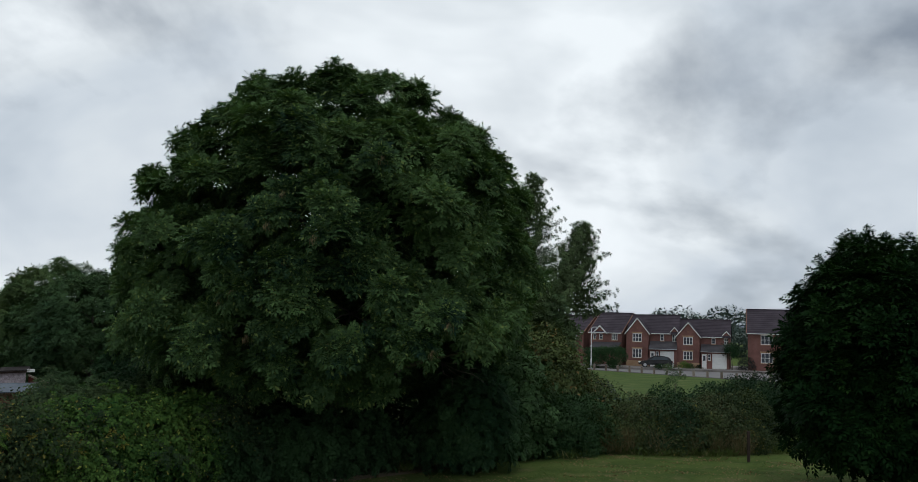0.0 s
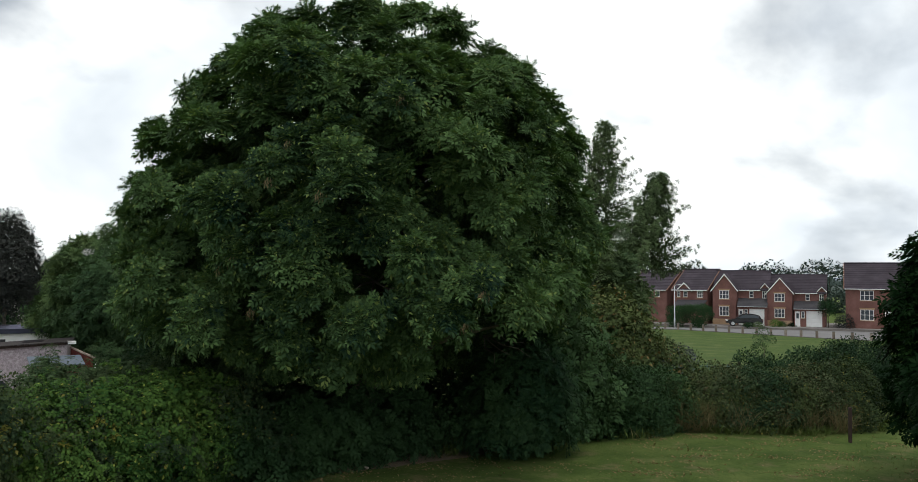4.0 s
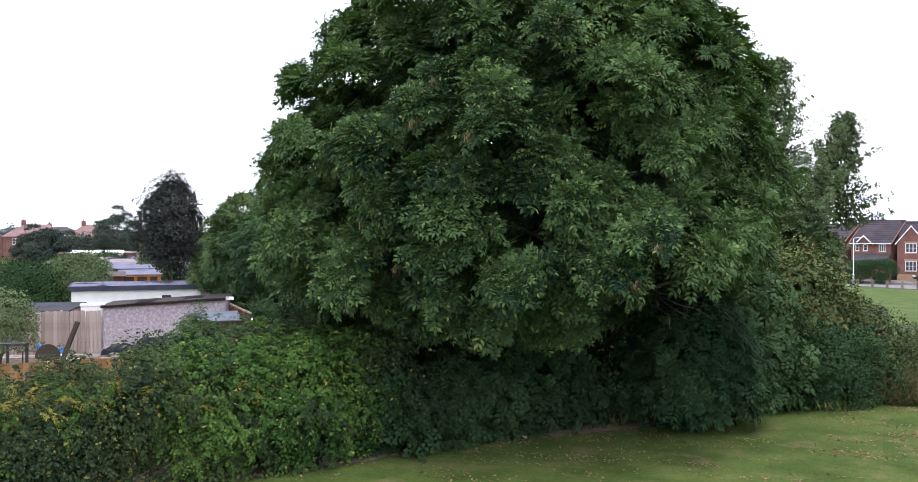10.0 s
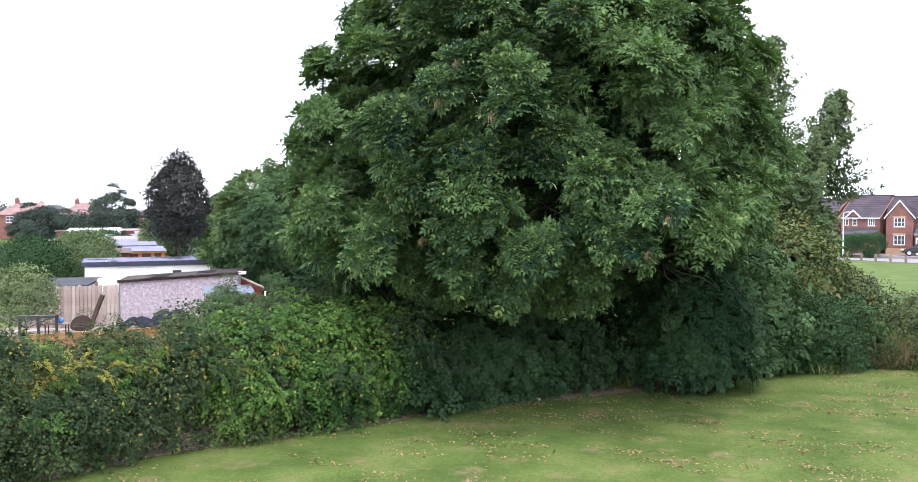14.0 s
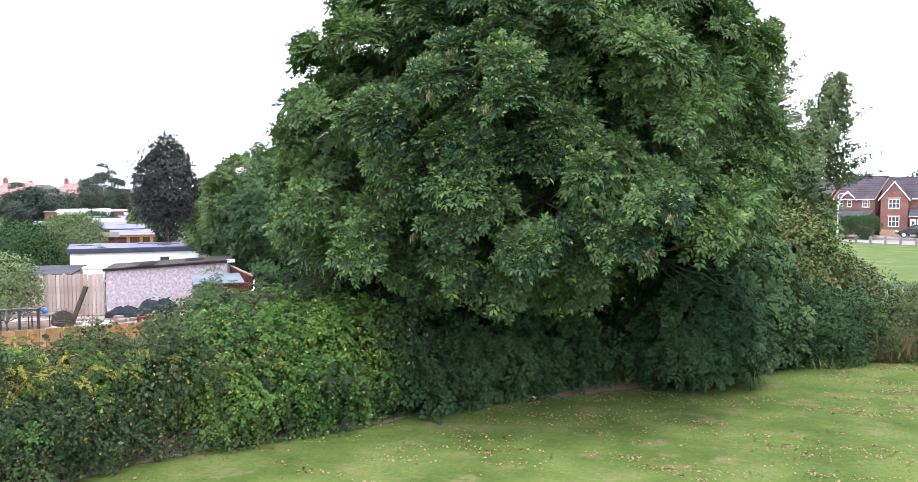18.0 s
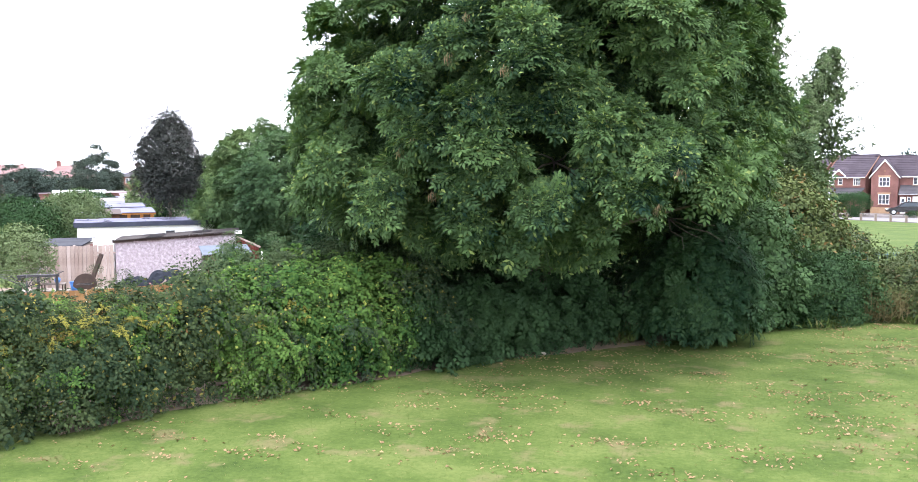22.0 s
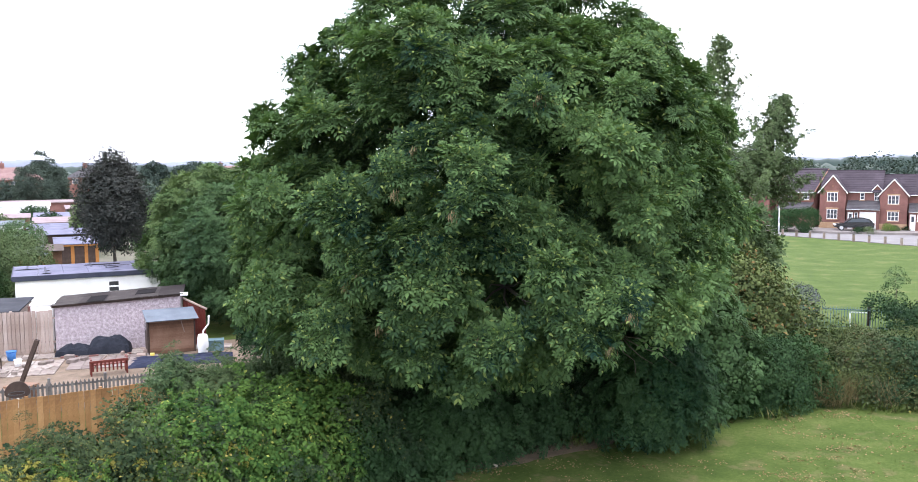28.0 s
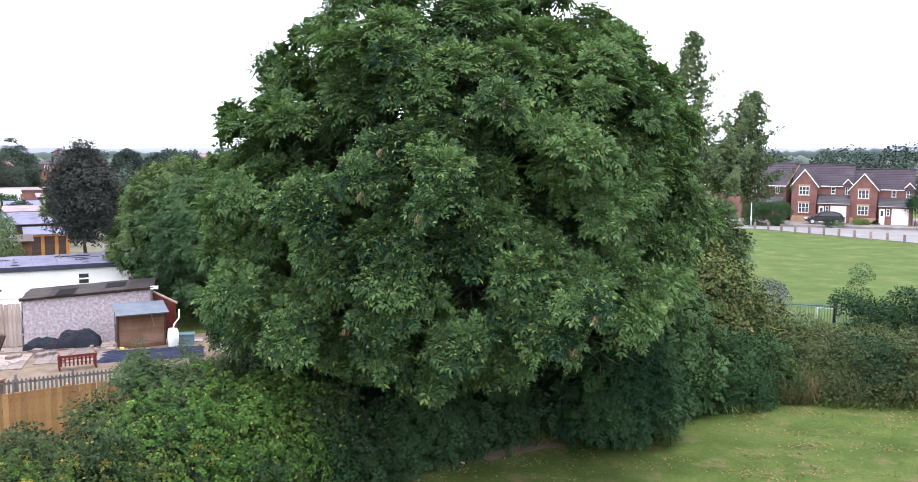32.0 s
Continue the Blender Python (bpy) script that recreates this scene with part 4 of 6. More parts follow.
broad_tree("bramble_shrub", (4.3, 36.6), 1.5, 2.0, 0.0, 70, M_GREEN, SPRAY_ARCH + SPRAY_LEAF[:2], "low rounded dark green bramble shrub", 47, (0.45, 0.7), 0.4, 0.05)
broad_tree("sapling", (11.1, 50.6), 0.55, 3.0, 0.3, 15, M_THICK, SPRAY_LEAF, "slender pale green sapling in front of the meadow", 48, (0.22, 0.38), 0.3, 0.03, category="tree")
broad_tree("buddleia", (6.4, 50.6), 1.4, 1.9, 0.2, 26, M_LILAC, SPRAY_LEAF, "grey-lilac flowering buddleia bush", 49, (0.35, 0.6), 0.5, 0.04, category="bush")


def poplar(foot, apex, low, lee, weather, count, seed, label):
    """A windswept poplar: a leaning stem, long boughs sweeping up on the lee side, short ones to windward."""
    t = empty("poplar_tree", Matrix.Identity(4), label, "tree")
    g = np.random.default_rng(seed)
    foot, apex = np.array([*foot, 0.0]), np.array(apex)

    def stem(z):
        f = min(1.0, z / apex[2])
        return foot + (apex - foot) * np.array([f**2.2, f**2.2, f])

    zs = np.linspace(0, apex[2] * 0.98, 9)
    part("trunk", tube([tuple(stem(z)) for z in zs], list(np.linspace(0.17, 0.02, 9)), 9), M_BARK, t)
    p, axis, size = [], [], []
    for k in range(count):
        f = (k + 0.5 * g.random()) / count
        a = k * 2.4 + g.uniform(-0.4, 0.4)
        lean = 0.5 + 0.5 * math.cos(a)
        reach = (weather + (lee - weather) * lean**1.3) * (1 - f) ** 0.75 * g.uniform(0.7, 1.15) + 0.3
        way = np.array([math.cos(a) * 0.9 + 0.15, math.sin(a) * 0.75, 0.0])
        start = stem(low + (apex[2] - low) * 0.96 * f)
        rise = 0.12 + 0.45 * (1 - lean) + 0.6 * f
        path = [start + way * reach * s + np.array([0, 0, rise * reach * (0.6 * s + 0.4 * s * s)]) for s in np.linspace(0, 1, 6)]
        part("limb", tube([tuple(q) for q in path], [0.045, 0.036, 0.028, 0.02, 0.013, 0.005], 5), M_BARK, t)
        n = max(4, int(reach / 0.24))
        for s in np.linspace(0.22, 1.0, n):
            q = start + way * reach * s + np.array([0, 0, rise * reach * (0.6 * s + 0.4 * s * s)])
            p.append(q + g.normal(0, 0.06, 3))
            axis.append(way + np.array([0.3, 0, 0.15 + rise * (0.6 + 0.8 * s)]))
            size.append(g.uniform(0.36, 0.54) * (1.2 - 0.85 * s))
    tagged(part("crown", tufts("crown", SPRAY_POPLAR, np.array(p), np.array(axis), np.array(size), M_POPLAR), None, t), kind="stuff")


poplar((2.5, 60.0), (3.6, 60.0, 15.4), 5.5, 4.5, 2.7, 50, 51, "tall windswept poplar with silvery leaves behind the ash")
poplar((4.9, 56.0), (6.6, 56.0, 11.4), 5.8, 3.2, 2.8, 40, 52, "windswept silvery poplar beside a taller one")


# ---- hedges ----
def hedge(name, line, count, deep, high, sprays, material, label, seed, tuft=(0.32, 0.6), low=0.1, ragged=0.35, stems=0, shoots=0):
    g = np.random.default_rng(seed)
    pts, d = along(line, 400)
    k = g.integers(0, 400, count)
    n = np.stack([d[:, 1], -d[:, 0]], axis=1)
    s = g.random(count)
    lift = high * (1 + ragged * (np.sin(k * 0.06 + seed) * 0.4 + np.sin(k * 0.23) * 0.35 + g.normal(0, 0.25, count)))
    face = s < 0.52
    z = np.where(face, low + (lift - low) * g.random(count) ** 0.85, lift * g.uniform(0.86, 1.0, count))
    bulge = 0.35 * np.sin(np.clip(z / high, 0, 1) * math.pi * 0.9) + 0.36 * np.sin(k * 0.31 + z * 4.1) * np.sin(k * 0.13 - z * 2.3)
    off = np.where(face, -0.18 + bulge + g.normal(0, 0.16, count), -deep * g.random(count))
    inner = g.random(count) < 0.25
    off = np.where(inner, -deep * g.random(count), off)
    z = np.where(inner, lift * g.random(count) * 0.8, z)
    p = np.concatenate([pts[k] + n[k] * off[:, None], z[:, None]], axis=1)
    axis = np.concatenate([n[k] * np.where(face, 0.9, 0.2)[:, None], np.full((count, 1), 0.6)], axis=1)
    rad = g.uniform(*tuft, count)
    # dark gaps between the sprays of the face
    gap = face & ~inner & (np.sin(k * 0.42 + z * 2.6 + seed) * np.sin(k * 0.19 - z * 3.7) < -0.45) & (z < high * 0.8)
    p, axis, rad = p[~gap], axis[~gap], rad[~gap]
    if shoots:
        j = g.integers(0, 400, shoots)
        root = np.concatenate([pts[j] - n[j] * (deep * g.random((shoots, 1)) * 0.9), np.zeros((shoots, 1))], axis=1)
        lift = g.uniform(0.3, 1.0, shoots) ** 1.5
        for s in (0.0, 0.35, 0.7, 1.0):
            p = np.concatenate([p, root + np.stack([g.normal(0, 0.06, shoots), g.normal(0, 0.06, shoots), high * 0.95 + s * lift], axis=1)])
            axis = np.concatenate([axis, np.tile([[0.1, -0.2, 1.0]], (shoots, 1))])
            rad = np.concatenate([rad, np.full(shoots, 0.34 - 0.15 * s)])
    t = empty(name, Matrix.Identity(4), label, "hedge")
    tagged(part("foliage", tufts("foliage", sprays, p, axis, rad, material), None, t), kind="stuff")
    for i in range(stems):
        j = int((i + 0.5) / stems * 400)
        x, y = pts[j] - n[j] * (deep * 0.45)
        h = high * g.uniform(0.7, 1.0)
        part("stem", tube([(x, y, 0), (x + g.normal(0, 0.15), y + g.normal(0, 0.15), h * 0.5), (x + g.normal(0, 0.3), y + g.normal(0, 0.3), h)], [0.05, 0.035, 0.01], 5), M_BARK, t)
    return t


def yellow_foliage(parent):
    """Patches of yellowing leaves near the hedge top."""
    g = np.random.default_rng(66)
    pts, d = along(HEDGE_LINE[1:5], 200)
    k = np.clip(g.normal(120, 60, 150), 0, 199).astype(int)
    n = np.stack([d[:, 1], -d[:, 0]], axis=1)
    p = np.concatenate([pts[k] + n[k] * g.uniform(-1.3, 0.3, (150, 1)), g.uniform(1.45, 2.15, (150, 1))], axis=1)
    axis = np.concatenate([n[k] * 0.5, np.ones((150, 1))], axis=1)
    tagged(part("yellow_foliage", tufts("yellow_foliage", SPRAY_ARCH, p, axis, g.uniform(0.14, 0.30, 150), M_YELLOW), None, parent), "yellowing leaf sprigs", kind="stuff")


hawthorn = hedge("hawthorn_hedge", HEDGE_LINE[0:5], 760, 2.6, 1.97, SPRAY_FINE + SPRAY_ARCH, M_HEDGE, "thick mixed hawthorn hedge with yellowing leaves", 61, (0.36, 0.74), stems=12, shoots=90)
yellow_foliage(hawthorn)
hedge("sallow_thicket", [(-12.1, 25.2), (-11.3, 25.8), (-10.2, 26.5), (-9.0, 27.3), (-8.0, 28.8)], 260, 1.5, 2.45, SPRAY_ARCH, M_LIME, "feathery grey-green sallow shoots behind the hedge", 69, (0.38, 0.66), 0.6, 0.2, 5, 50)
hedge("elm_hedge", [(-13.2, 17.0), (-11.4, 19.6), (-10.0, 21.8), (-8.9, 22.9)], 80, 1.8, 1.95, SPRAY_ARCH, M_BRIGHT, "scattered green elm suckers among the hawthorn", 74, (0.35, 0.65), stems=3, shoots=10)
hedge("hawthorn_hedge", [(-9.6, 22.4), (-8.4, 23.5), (-7.0, 25.0), (-6.2, 26.4)], 90, 1.6, 2.1, SPRAY_ARCH + SPRAY_FINE[:2], M_HEDGE, "hawthorn sprays among the elm suckers", 75, (0.35, 0.62), stems=3)
hedge("elm_hedge", [(-10.0, 21.9), (-8.8, 23.1), (-7.6, 24.9), (-7.0, 25.8)], 360, 2.3, 2.15, SPRAY_ARCH, M_BRIGHT, "bright green arching elm suckers in the hedge", 62, (0.45, 0.8), stems=4, shoots=24)
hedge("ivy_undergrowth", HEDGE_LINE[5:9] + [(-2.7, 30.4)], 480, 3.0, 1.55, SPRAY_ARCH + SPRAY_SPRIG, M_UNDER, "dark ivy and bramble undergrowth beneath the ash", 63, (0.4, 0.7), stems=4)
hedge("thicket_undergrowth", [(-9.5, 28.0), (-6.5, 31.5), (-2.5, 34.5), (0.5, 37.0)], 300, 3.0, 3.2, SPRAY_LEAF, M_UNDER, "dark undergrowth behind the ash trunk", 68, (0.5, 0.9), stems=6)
hedge("elder_hedge", [(-0.6, 32.1), (0.7, 32.9), (3.3, 34.5)], 180, 2.2, 1.5, SPRAY_SPRIG, M_GREEN, "dark green elder and bramble scrub", 64, (0.4, 0.7), stems=5)
hedge("bramble_hedge", [(2.8, 35.2), (5.6, 36.5), (8.4, 36.2), (11.4, 37.6)], 560, 5.6, 1.0, SPRAY_LEAF + SPRAY_ARCH[:3], M_HEDGE, "dull olive bramble scrub between lawn and meadow", 65, (0.35, 0.6), ragged=0.85, stems=8, shoots=90)
hedge("bramble_hedge", [(2.2, 41.2), (5.6, 43.0), (8.6, 43.6), (11.0, 44.8)], 260, 3.0, 0.45, SPRAY_LEAF + SPRAY_ARCH[:3], M_RUSSET, "low olive-brown scrub in front of the railings", 70, (0.25, 0.42))
hedge("privet_hedge", [(9.9, 46.7), (13.0, 47.0), (19.0, 44.0), (26, 42)], 300, 2.0, 1.45, SPRAY_LEAF, M_UNDER, "dark dense hedge in front of the meadow", 66, (0.45, 0.75), stems=6)
hedge("garden_hedge", [(-13.6, 28.2), (-12.0, 30.0), (-10.5, 33.0)], 120, 1.2, 1.3, SPRAY_LEAF, M_HEDGE, "overgrown hedge shoots against the larch fence", 67, (0.3, 0.55), stems=3)


def dry_clump(x, y, n, seed):
    g = np.random.default_rng(seed)
    pos = np.concatenate([g.normal([x, y], 0.18, (n, 2)), np.zeros((n, 1))], axis=1)
    ahead = np.concatenate([g.normal(0, 0.35, (n, 2)), np.ones((n, 1))], axis=1)
    v, q = spread_leaves(leaf_shape("straw"), pos, ahead, g.normal(size=(n, 3)), g.uniform(0.5, 1.25, n))
    tagged(part("dry_grass_clump", mesh_of("dry_grass_clump", v * [1, 1, 1], q, M_STRAW), None), "clump of tall straw-coloured dry grass", "grass")


dry_clump(5.9, 35.9, 420, 71)
dry_clump(10.6, 36.3, 180, 72)
for i, (x, y, n) in enumerate(((6.4, 36.3, 150), (7.3, 35.9, 120), (8.6, 36.2, 140), (4.9, 36.0, 90), (7.9, 38.6, 120), (6.1, 38.9, 120), (5.4, 35.6, 160), (5.9, 36.8, 160), (9.6, 36.4, 140), (10.9, 36.9, 160), (7.0, 40.2, 120))):
    dry_clump(x, y, n, 730 + i)

log = tube([(-4.75, 28.4, 0.10), (-4.4, 28.15, 0.09), (-4.05, 27.95, 0.06)], [0.025, 0.035, 0.03], 8)
tagged(part("fallen_branch", log, M_BOLLARD), "short pale fallen branch by the hedge foot", "branch")
post = empty("stake", pose(10.4, 34.6, 0), "weathered wooden stake standing in the grass", "stake")
part("post", slab(-0.05, 0.05, -0.05, 0.05, 0, 1.15, 0.01), M_DARKWOOD, post)


# ---- allotment-like garden with garage and shed ----
GA = 28.5
GX, GY = -24.8, 37.7


def gpose(u, v, z=0.0, turn=0.0):
    c, s = math.cos(radians(GA)), math.sin(radians(GA))
    return pose(GX + u * c - v * s, GY + u * s + v * c, z, 0, 0, GA + turn)


tagged(part("garden_ground", prism_z([(-6, -9.5), (9.5, -9.5), (9.5, 0.6), (-6, 0.6)], -0.2, 0.03), M_EARTH, loc=gpose(0, 0)), "trodden bare garden earth with rubble", "soil", kind="structure")


def paving(u0, u1, v0, v1, su, sv, m, z, label, name):
    base = empty(name, gpose(0, 0), label, "paving", kind="structure")
    g = random.Random(9)
    me = bpy.data.meshes.new("slab")
    b = slab(-su / 2 + 0.008, su / 2 - 0.008, -sv / 2 + 0.008, sv / 2 - 0.008, 0, 0.05, 0.006)
    b.to_mesh(me)
    b.free()
    me.materials.append(m)
    for i in range(round((u1 - u0) / su)):
        for j in range(round((v1 - v0) / sv)):
            part("slab", me, None, base, loc=Matrix.Translation((u0 + (i + 0.5) * su, v0 + (j + 0.5) * sv, z + g.uniform(-0.006, 0.006))))


paving(-4.2, 7.2, -1.2, -0.3, 0.6, 0.45, M_PATIO, 0.02, "pale concrete slabs along the garage", "garden_path")
paving(0.9, 4.2, -3.6, -1.4, 0.55, 0.55, M_BROWNSLAB, 0.015, "square brown paving slabs", "brown_patio")
paving(-1.6, 0.6, -4.2, -1.6, 0.55, 0.65, M_PATIO, 0.015, "broken pale slabs among earth", "broken_paving")


def garage():
    t = empty("garage", gpose(0, 0), "low pebbledashed concrete garage with a brown felt roof", "garage")
    n, length, deep = 9, 5.05, 2.7
    h0, h1 = 1.98, 2.26
    for i in range(n):
        x0, x1 = length * i / n, length * (i + 1) / n
        z0, z1 = (h0 + (h1 - h0) * x / length for x in (x0, x1))
        part("wall_panel", prism([(x0 + 0.001, 0.0), (x1 - 0.001, 0.0), (x1 - 0.001, z1), (x0 + 0.001, z0)], 0, 0.09), M_PEBBLE, t)
    part("side_wall", prism([(0, 0), (0.09, 0), (0.09, h0), (0, h0)], 0.09, deep), M_PEBBLE, t)
    part("side_wall", prism([(length - 0.09, 0), (length, 0), (length, h1), (length - 0.09, h1)], 0.09, deep), M_PEBBLE, t)
    part("back_wall", prism([(0.09, 0), (length - 0.09, 0), (length - 0.09, h1), (0.09, h0)], deep - 0.09, deep), M_PEBBLE, t)
    part("fascia", prism([(-0.10, h0 - 0.03), (length + 0.1, h1 - 0.03), (length + 0.1, h1 + 0.06), (-0.10, h0 + 0.06)], -0.10, -0.07), M_DARKWOOD, t)
    g = random.Random(4)
    for i in range(5):
        x0, x1 = -0.12 + i * 1.06, -0.12 + (i + 1) * 1.06 + 0.03
        za, zb = (h0 + (h1 - h0) * x / length + 0.06 + g.uniform(0, 0.015) for x in (x0, x1))
        part("felt_sheet", prism([(x0, za), (x1, zb), (x1, zb + 0.025), (x0, za + 0.025)], -0.16, deep + 0.1), M_FELT, t)
    for x0, x1, y0, y1 in ((1.25, 1.95, -0.17, 1.5), (3.15, 3.95, 0.75, 2.2)):
        za, zb = (h0 + (h1 - h0) * x / length + 0.102 for x in (x0, x1))
        part("felt_patch", prism([(x0, za), (x1, zb), (x1 + 0.04, zb + 0.012), (x0 + 0.03, za + 0.012)], y0, y1), M_TAR, t, "black tarred patch")
    part("corner_trim", slab(length + 0.02, length + 0.35, -0.13, -0.02, h1 - 0.02, h1 + 0.12, 0.01), M_WHITE, t, "white end trim")


garage()


def board_fence(name, u0, u1, high, m, label, mpose, width=0.15, rails=2, gap=0.012, thick=0.02, jag=0.02):
    t = empty(name, mpose, label, "fence")
    me = bpy.data.meshes.new("board")
    b = slab(-width / 2 + gap / 2, width / 2 - gap / 2, -thick, 0, 0.03, high, 0.004)
    b.to_mesh(me)
    b.free()
    me.materials.append(m)
    g = random.Random(name)
    n = round((u1 - u0) / width)
    for i in range(n):
        part("board", me, None, t, loc=pose(u0 + (i + 0.5) * width, g.uniform(-0.008, 0.004), g.uniform(-jag, jag), 0, g.uniform(-0.5, 0.5), 0))
    for k in range(rails):
        z = high * (0.25 + 0.55 * k)
        part("rail", slab(u0, u1, 0.006, 0.05, z, z + 0.08, 0.004), m, t)
    for i in range(int((u1 - u0) / 1.9) + 1):
        part("post", slab(u0 + i * 1.9 - 0.045, u0 + i * 1.9 + 0.045, 0.052, 0.142, 0, high + 0.03, 0.006), m, t)
    return t


board_fence("tall_fence", -3.6, 0.0, 1.85, M_FENCEOLD, "tall weathered pale board fence joining the garage", gpose(0, 0), 0.16)
FA = math.degrees(math.atan2(2.4, 2.5))
board_fence("larch_fence", -4.6, 5.2, 1.62, M_FENCENEW, "orange-brown larch board fence behind the hedge", pose(-16.2, 26.8, 0, 0, 0, FA), 0.15, gap=0.005, jag=0.008)


def picket_fence():
    t = empty("picket_fence", pose(-18.0, 30.8, 0, 0, 0, 40), "weathered grey picket fence inside the garden", "fence")
    me = bpy.data.meshes.new("picket")
    b = prism([(-0.035, 0.05), (0.035, 0.05), (0.035, 0.92), (0.0, 1.0), (-0.035, 0.92)], -0.018, 0)
    b.to_mesh(me)
    b.free()
    me.materials.append(M_PICKET)
    for i in range(40):
        part("picket", me, None, t, loc=Matrix.Translation((-2.9 + i * 0.125, 0, 0)))
    for z in (0.25, 0.82):
        part("rail", slab(-3, 2.15, 0.004, 0.044, z, z + 0.07, 0.004), M_PICKET, t)
    for i in range(4):
        part("post", slab(-3.05 + i * 1.68, -2.96 + i * 1.68, 0.046, 0.136, 0, 1.12, 0.01), M_PICKET, t)


picket_fence()


def garden_shed():
    w, dp, h0, h1 = 1.85, 1.2, 1.52, 1.76
    t = empty("garden_shed", gpose(3.85, -1.75, 0, 11), "small brown shiplap shed with a grey felt roof", "shed")
    for i in range(11):
        z = 0.05 + i * 0.133
        part("shiplap_board", prism([(0, z), (w, z), (w, z + 0.132), (0, z + 0.132)], 0, 0.022), M_SHED, t, loc=pose(0, -0.004 * (i % 2), 0))
    for x in (0.0, w - 0.03):
        side = part("side_wall", slab(0.0, 0.03, 0.024, dp, 0.05, h0 - 0.01), M_SHED, t, loc=(x, 0, 0))
        side.data.transform(Matrix(((1, 0, 0, 0), (0, 1, 0, 0), (0, 0.16, 1, 0), (0, 0, 0, 1))))
    part("back_wall", slab(0.03, w - 0.03, dp - 0.03, dp, 0.05, h1 - 0.06), M_SHED, t)
    part("corner_post", slab(-0.03, 0.03, -0.03, 0.02, 0.03, h0, 0.006), M_DARKWOOD, t)
    part("corner_post", slab(w - 0.03, w + 0.03, -0.03, 0.02, 0.03, h0, 0.006), M_DARKWOOD, t)
    door = part("door", slab(-0.035, -0.003, 0.18, 0.98, 0.10, 1.50, 0.005), M_DARKWOOD, t, "dark boarded door")
    part("pane", slab(-0.045, -0.036, 0.42, 0.76, 1.0, 1.4), M_GLASS, door)
    part("latch", slab(-0.055, -0.036, 0.86, 0.92, 0.80, 0.9, 0.004), M_BLACK, door)
    part("floor_bearer", slab(-0.02, w + 0.02, 0.03, dp, 0.0, 0.05), M_DARKWOOD, t)
    roof = part("roof", prism([(-0.12, h0 + 0.02), (w + 0.12, h0 + 0.02), (w + 0.12, h0 + 0.05), (-0.12, h0 + 0.05)], -0.12, dp + 0.12), M_GREYFELT, t, "grey-blue mineral felt roof")
    roof.rotation_euler = (math.atan2(h1 - h0, dp), 0, 0)
    part("fascia", slab(-0.12, w + 0.12, -0.15, -0.125, h0 - 0.07, h0 + 0.02), M_STEEL, t)
    part("brace", bar((w - 0.55, -0.02, h0 - 0.1), (w - 0.42, -0.02, 0.9), 0.03), M_FENCEOLD, t)


garden_shed()


def water_butt():
    t = empty("water_butt", gpose(6.0, -1.95), "white plastic water butt with a downpipe", "water butt")
    part("barrel", tube([(0, 0, 0.03), (0, 0, 0.08), (0, 0, 0.4), (0, 0, 0.72), (0, 0, 0.78)], [0.18, 0.2, 0.235, 0.215, 0.19], 16), M_WHITE, t)
    part("lid", tube([(0, 0, 0.781), (0, 0, 0.83)], [0.2, 0.17], 16), M_WHITE, t)
    part("downpipe", tube([(0.02, 0, 0.84), (0.04, 0, 1.0), (0.25, 0.05, 1.25), (0.27, 0.06, 1.62)], [0.035] * 4, 8), M_WHITE, t)
    part("stand", tube([(0, 0, 0.0), (0, 0, 0.03)], [0.22, 0.22], 12), M_DARKWOOD, t)


water_butt()
tank = empty("storage_box", gpose(6.45, -1.45), "teal plastic storage box beside the shed", "box")
part("body", slab(-0.4, 0.4, -0.25, 0.25, 0, 0.45, 0.02), M_TEAL, tank)
part("lid", slab(-0.42, 0.42, -0.27, 0.27, 0.453, 0.5, 0.015), M_TEAL, tank)


def tarp_heap(u, v, w, d, h, seed, label):
    """A heap under a sagging sheet."""
    t = empty("covered_heap", gpose(u, v, 0.03), label, "tarpaulin")
    g = random.Random(seed)
    bm = bmesh.new()
    bmesh.ops.create_grid(bm, x_segments=26, y_segments=16, size=1)
    for vtx in bm.verts:
        x, y = vtx.co.x, vtx.co.y
        e = max(abs(x), abs(y))
        prof = max(0.0, 1 - e**3.5)
        nz = noise.noise(Vector((x * 2 + seed, y * 2, 0))) * 0.25 + noise.noise(Vector((x * 6, y * 6 + seed, 3))) * 0.12
        vtx.co = Vector((x * w / 2 * (1 + 0.06 * nz), y * d / 2 * (1 + 0.1 * nz), max(0.0, prof**0.55 * h * (0.85 + nz))))
    for f in bm.faces:
        f.smooth = False
    part("tarpaulin", bm, M_TARP, t)
    for k in range(3):
        part("weight", slab(-0.1, 0.1, -0.05, 0.05, 0, 0.07, 0.008), M_BRICK, t, loc=(g.uniform(-w / 2, w / 2), -d / 2 - 0.1, 0.0))


tarp_heap(0.85, -0.75, 1.5, 0.8, 0.5, 3, "low heap under a black tarpaulin")
tarp_heap(2.2, -0.7, 1.75, 0.95, 0.78, 8, "bulky heap under a black tarpaulin by the garage")


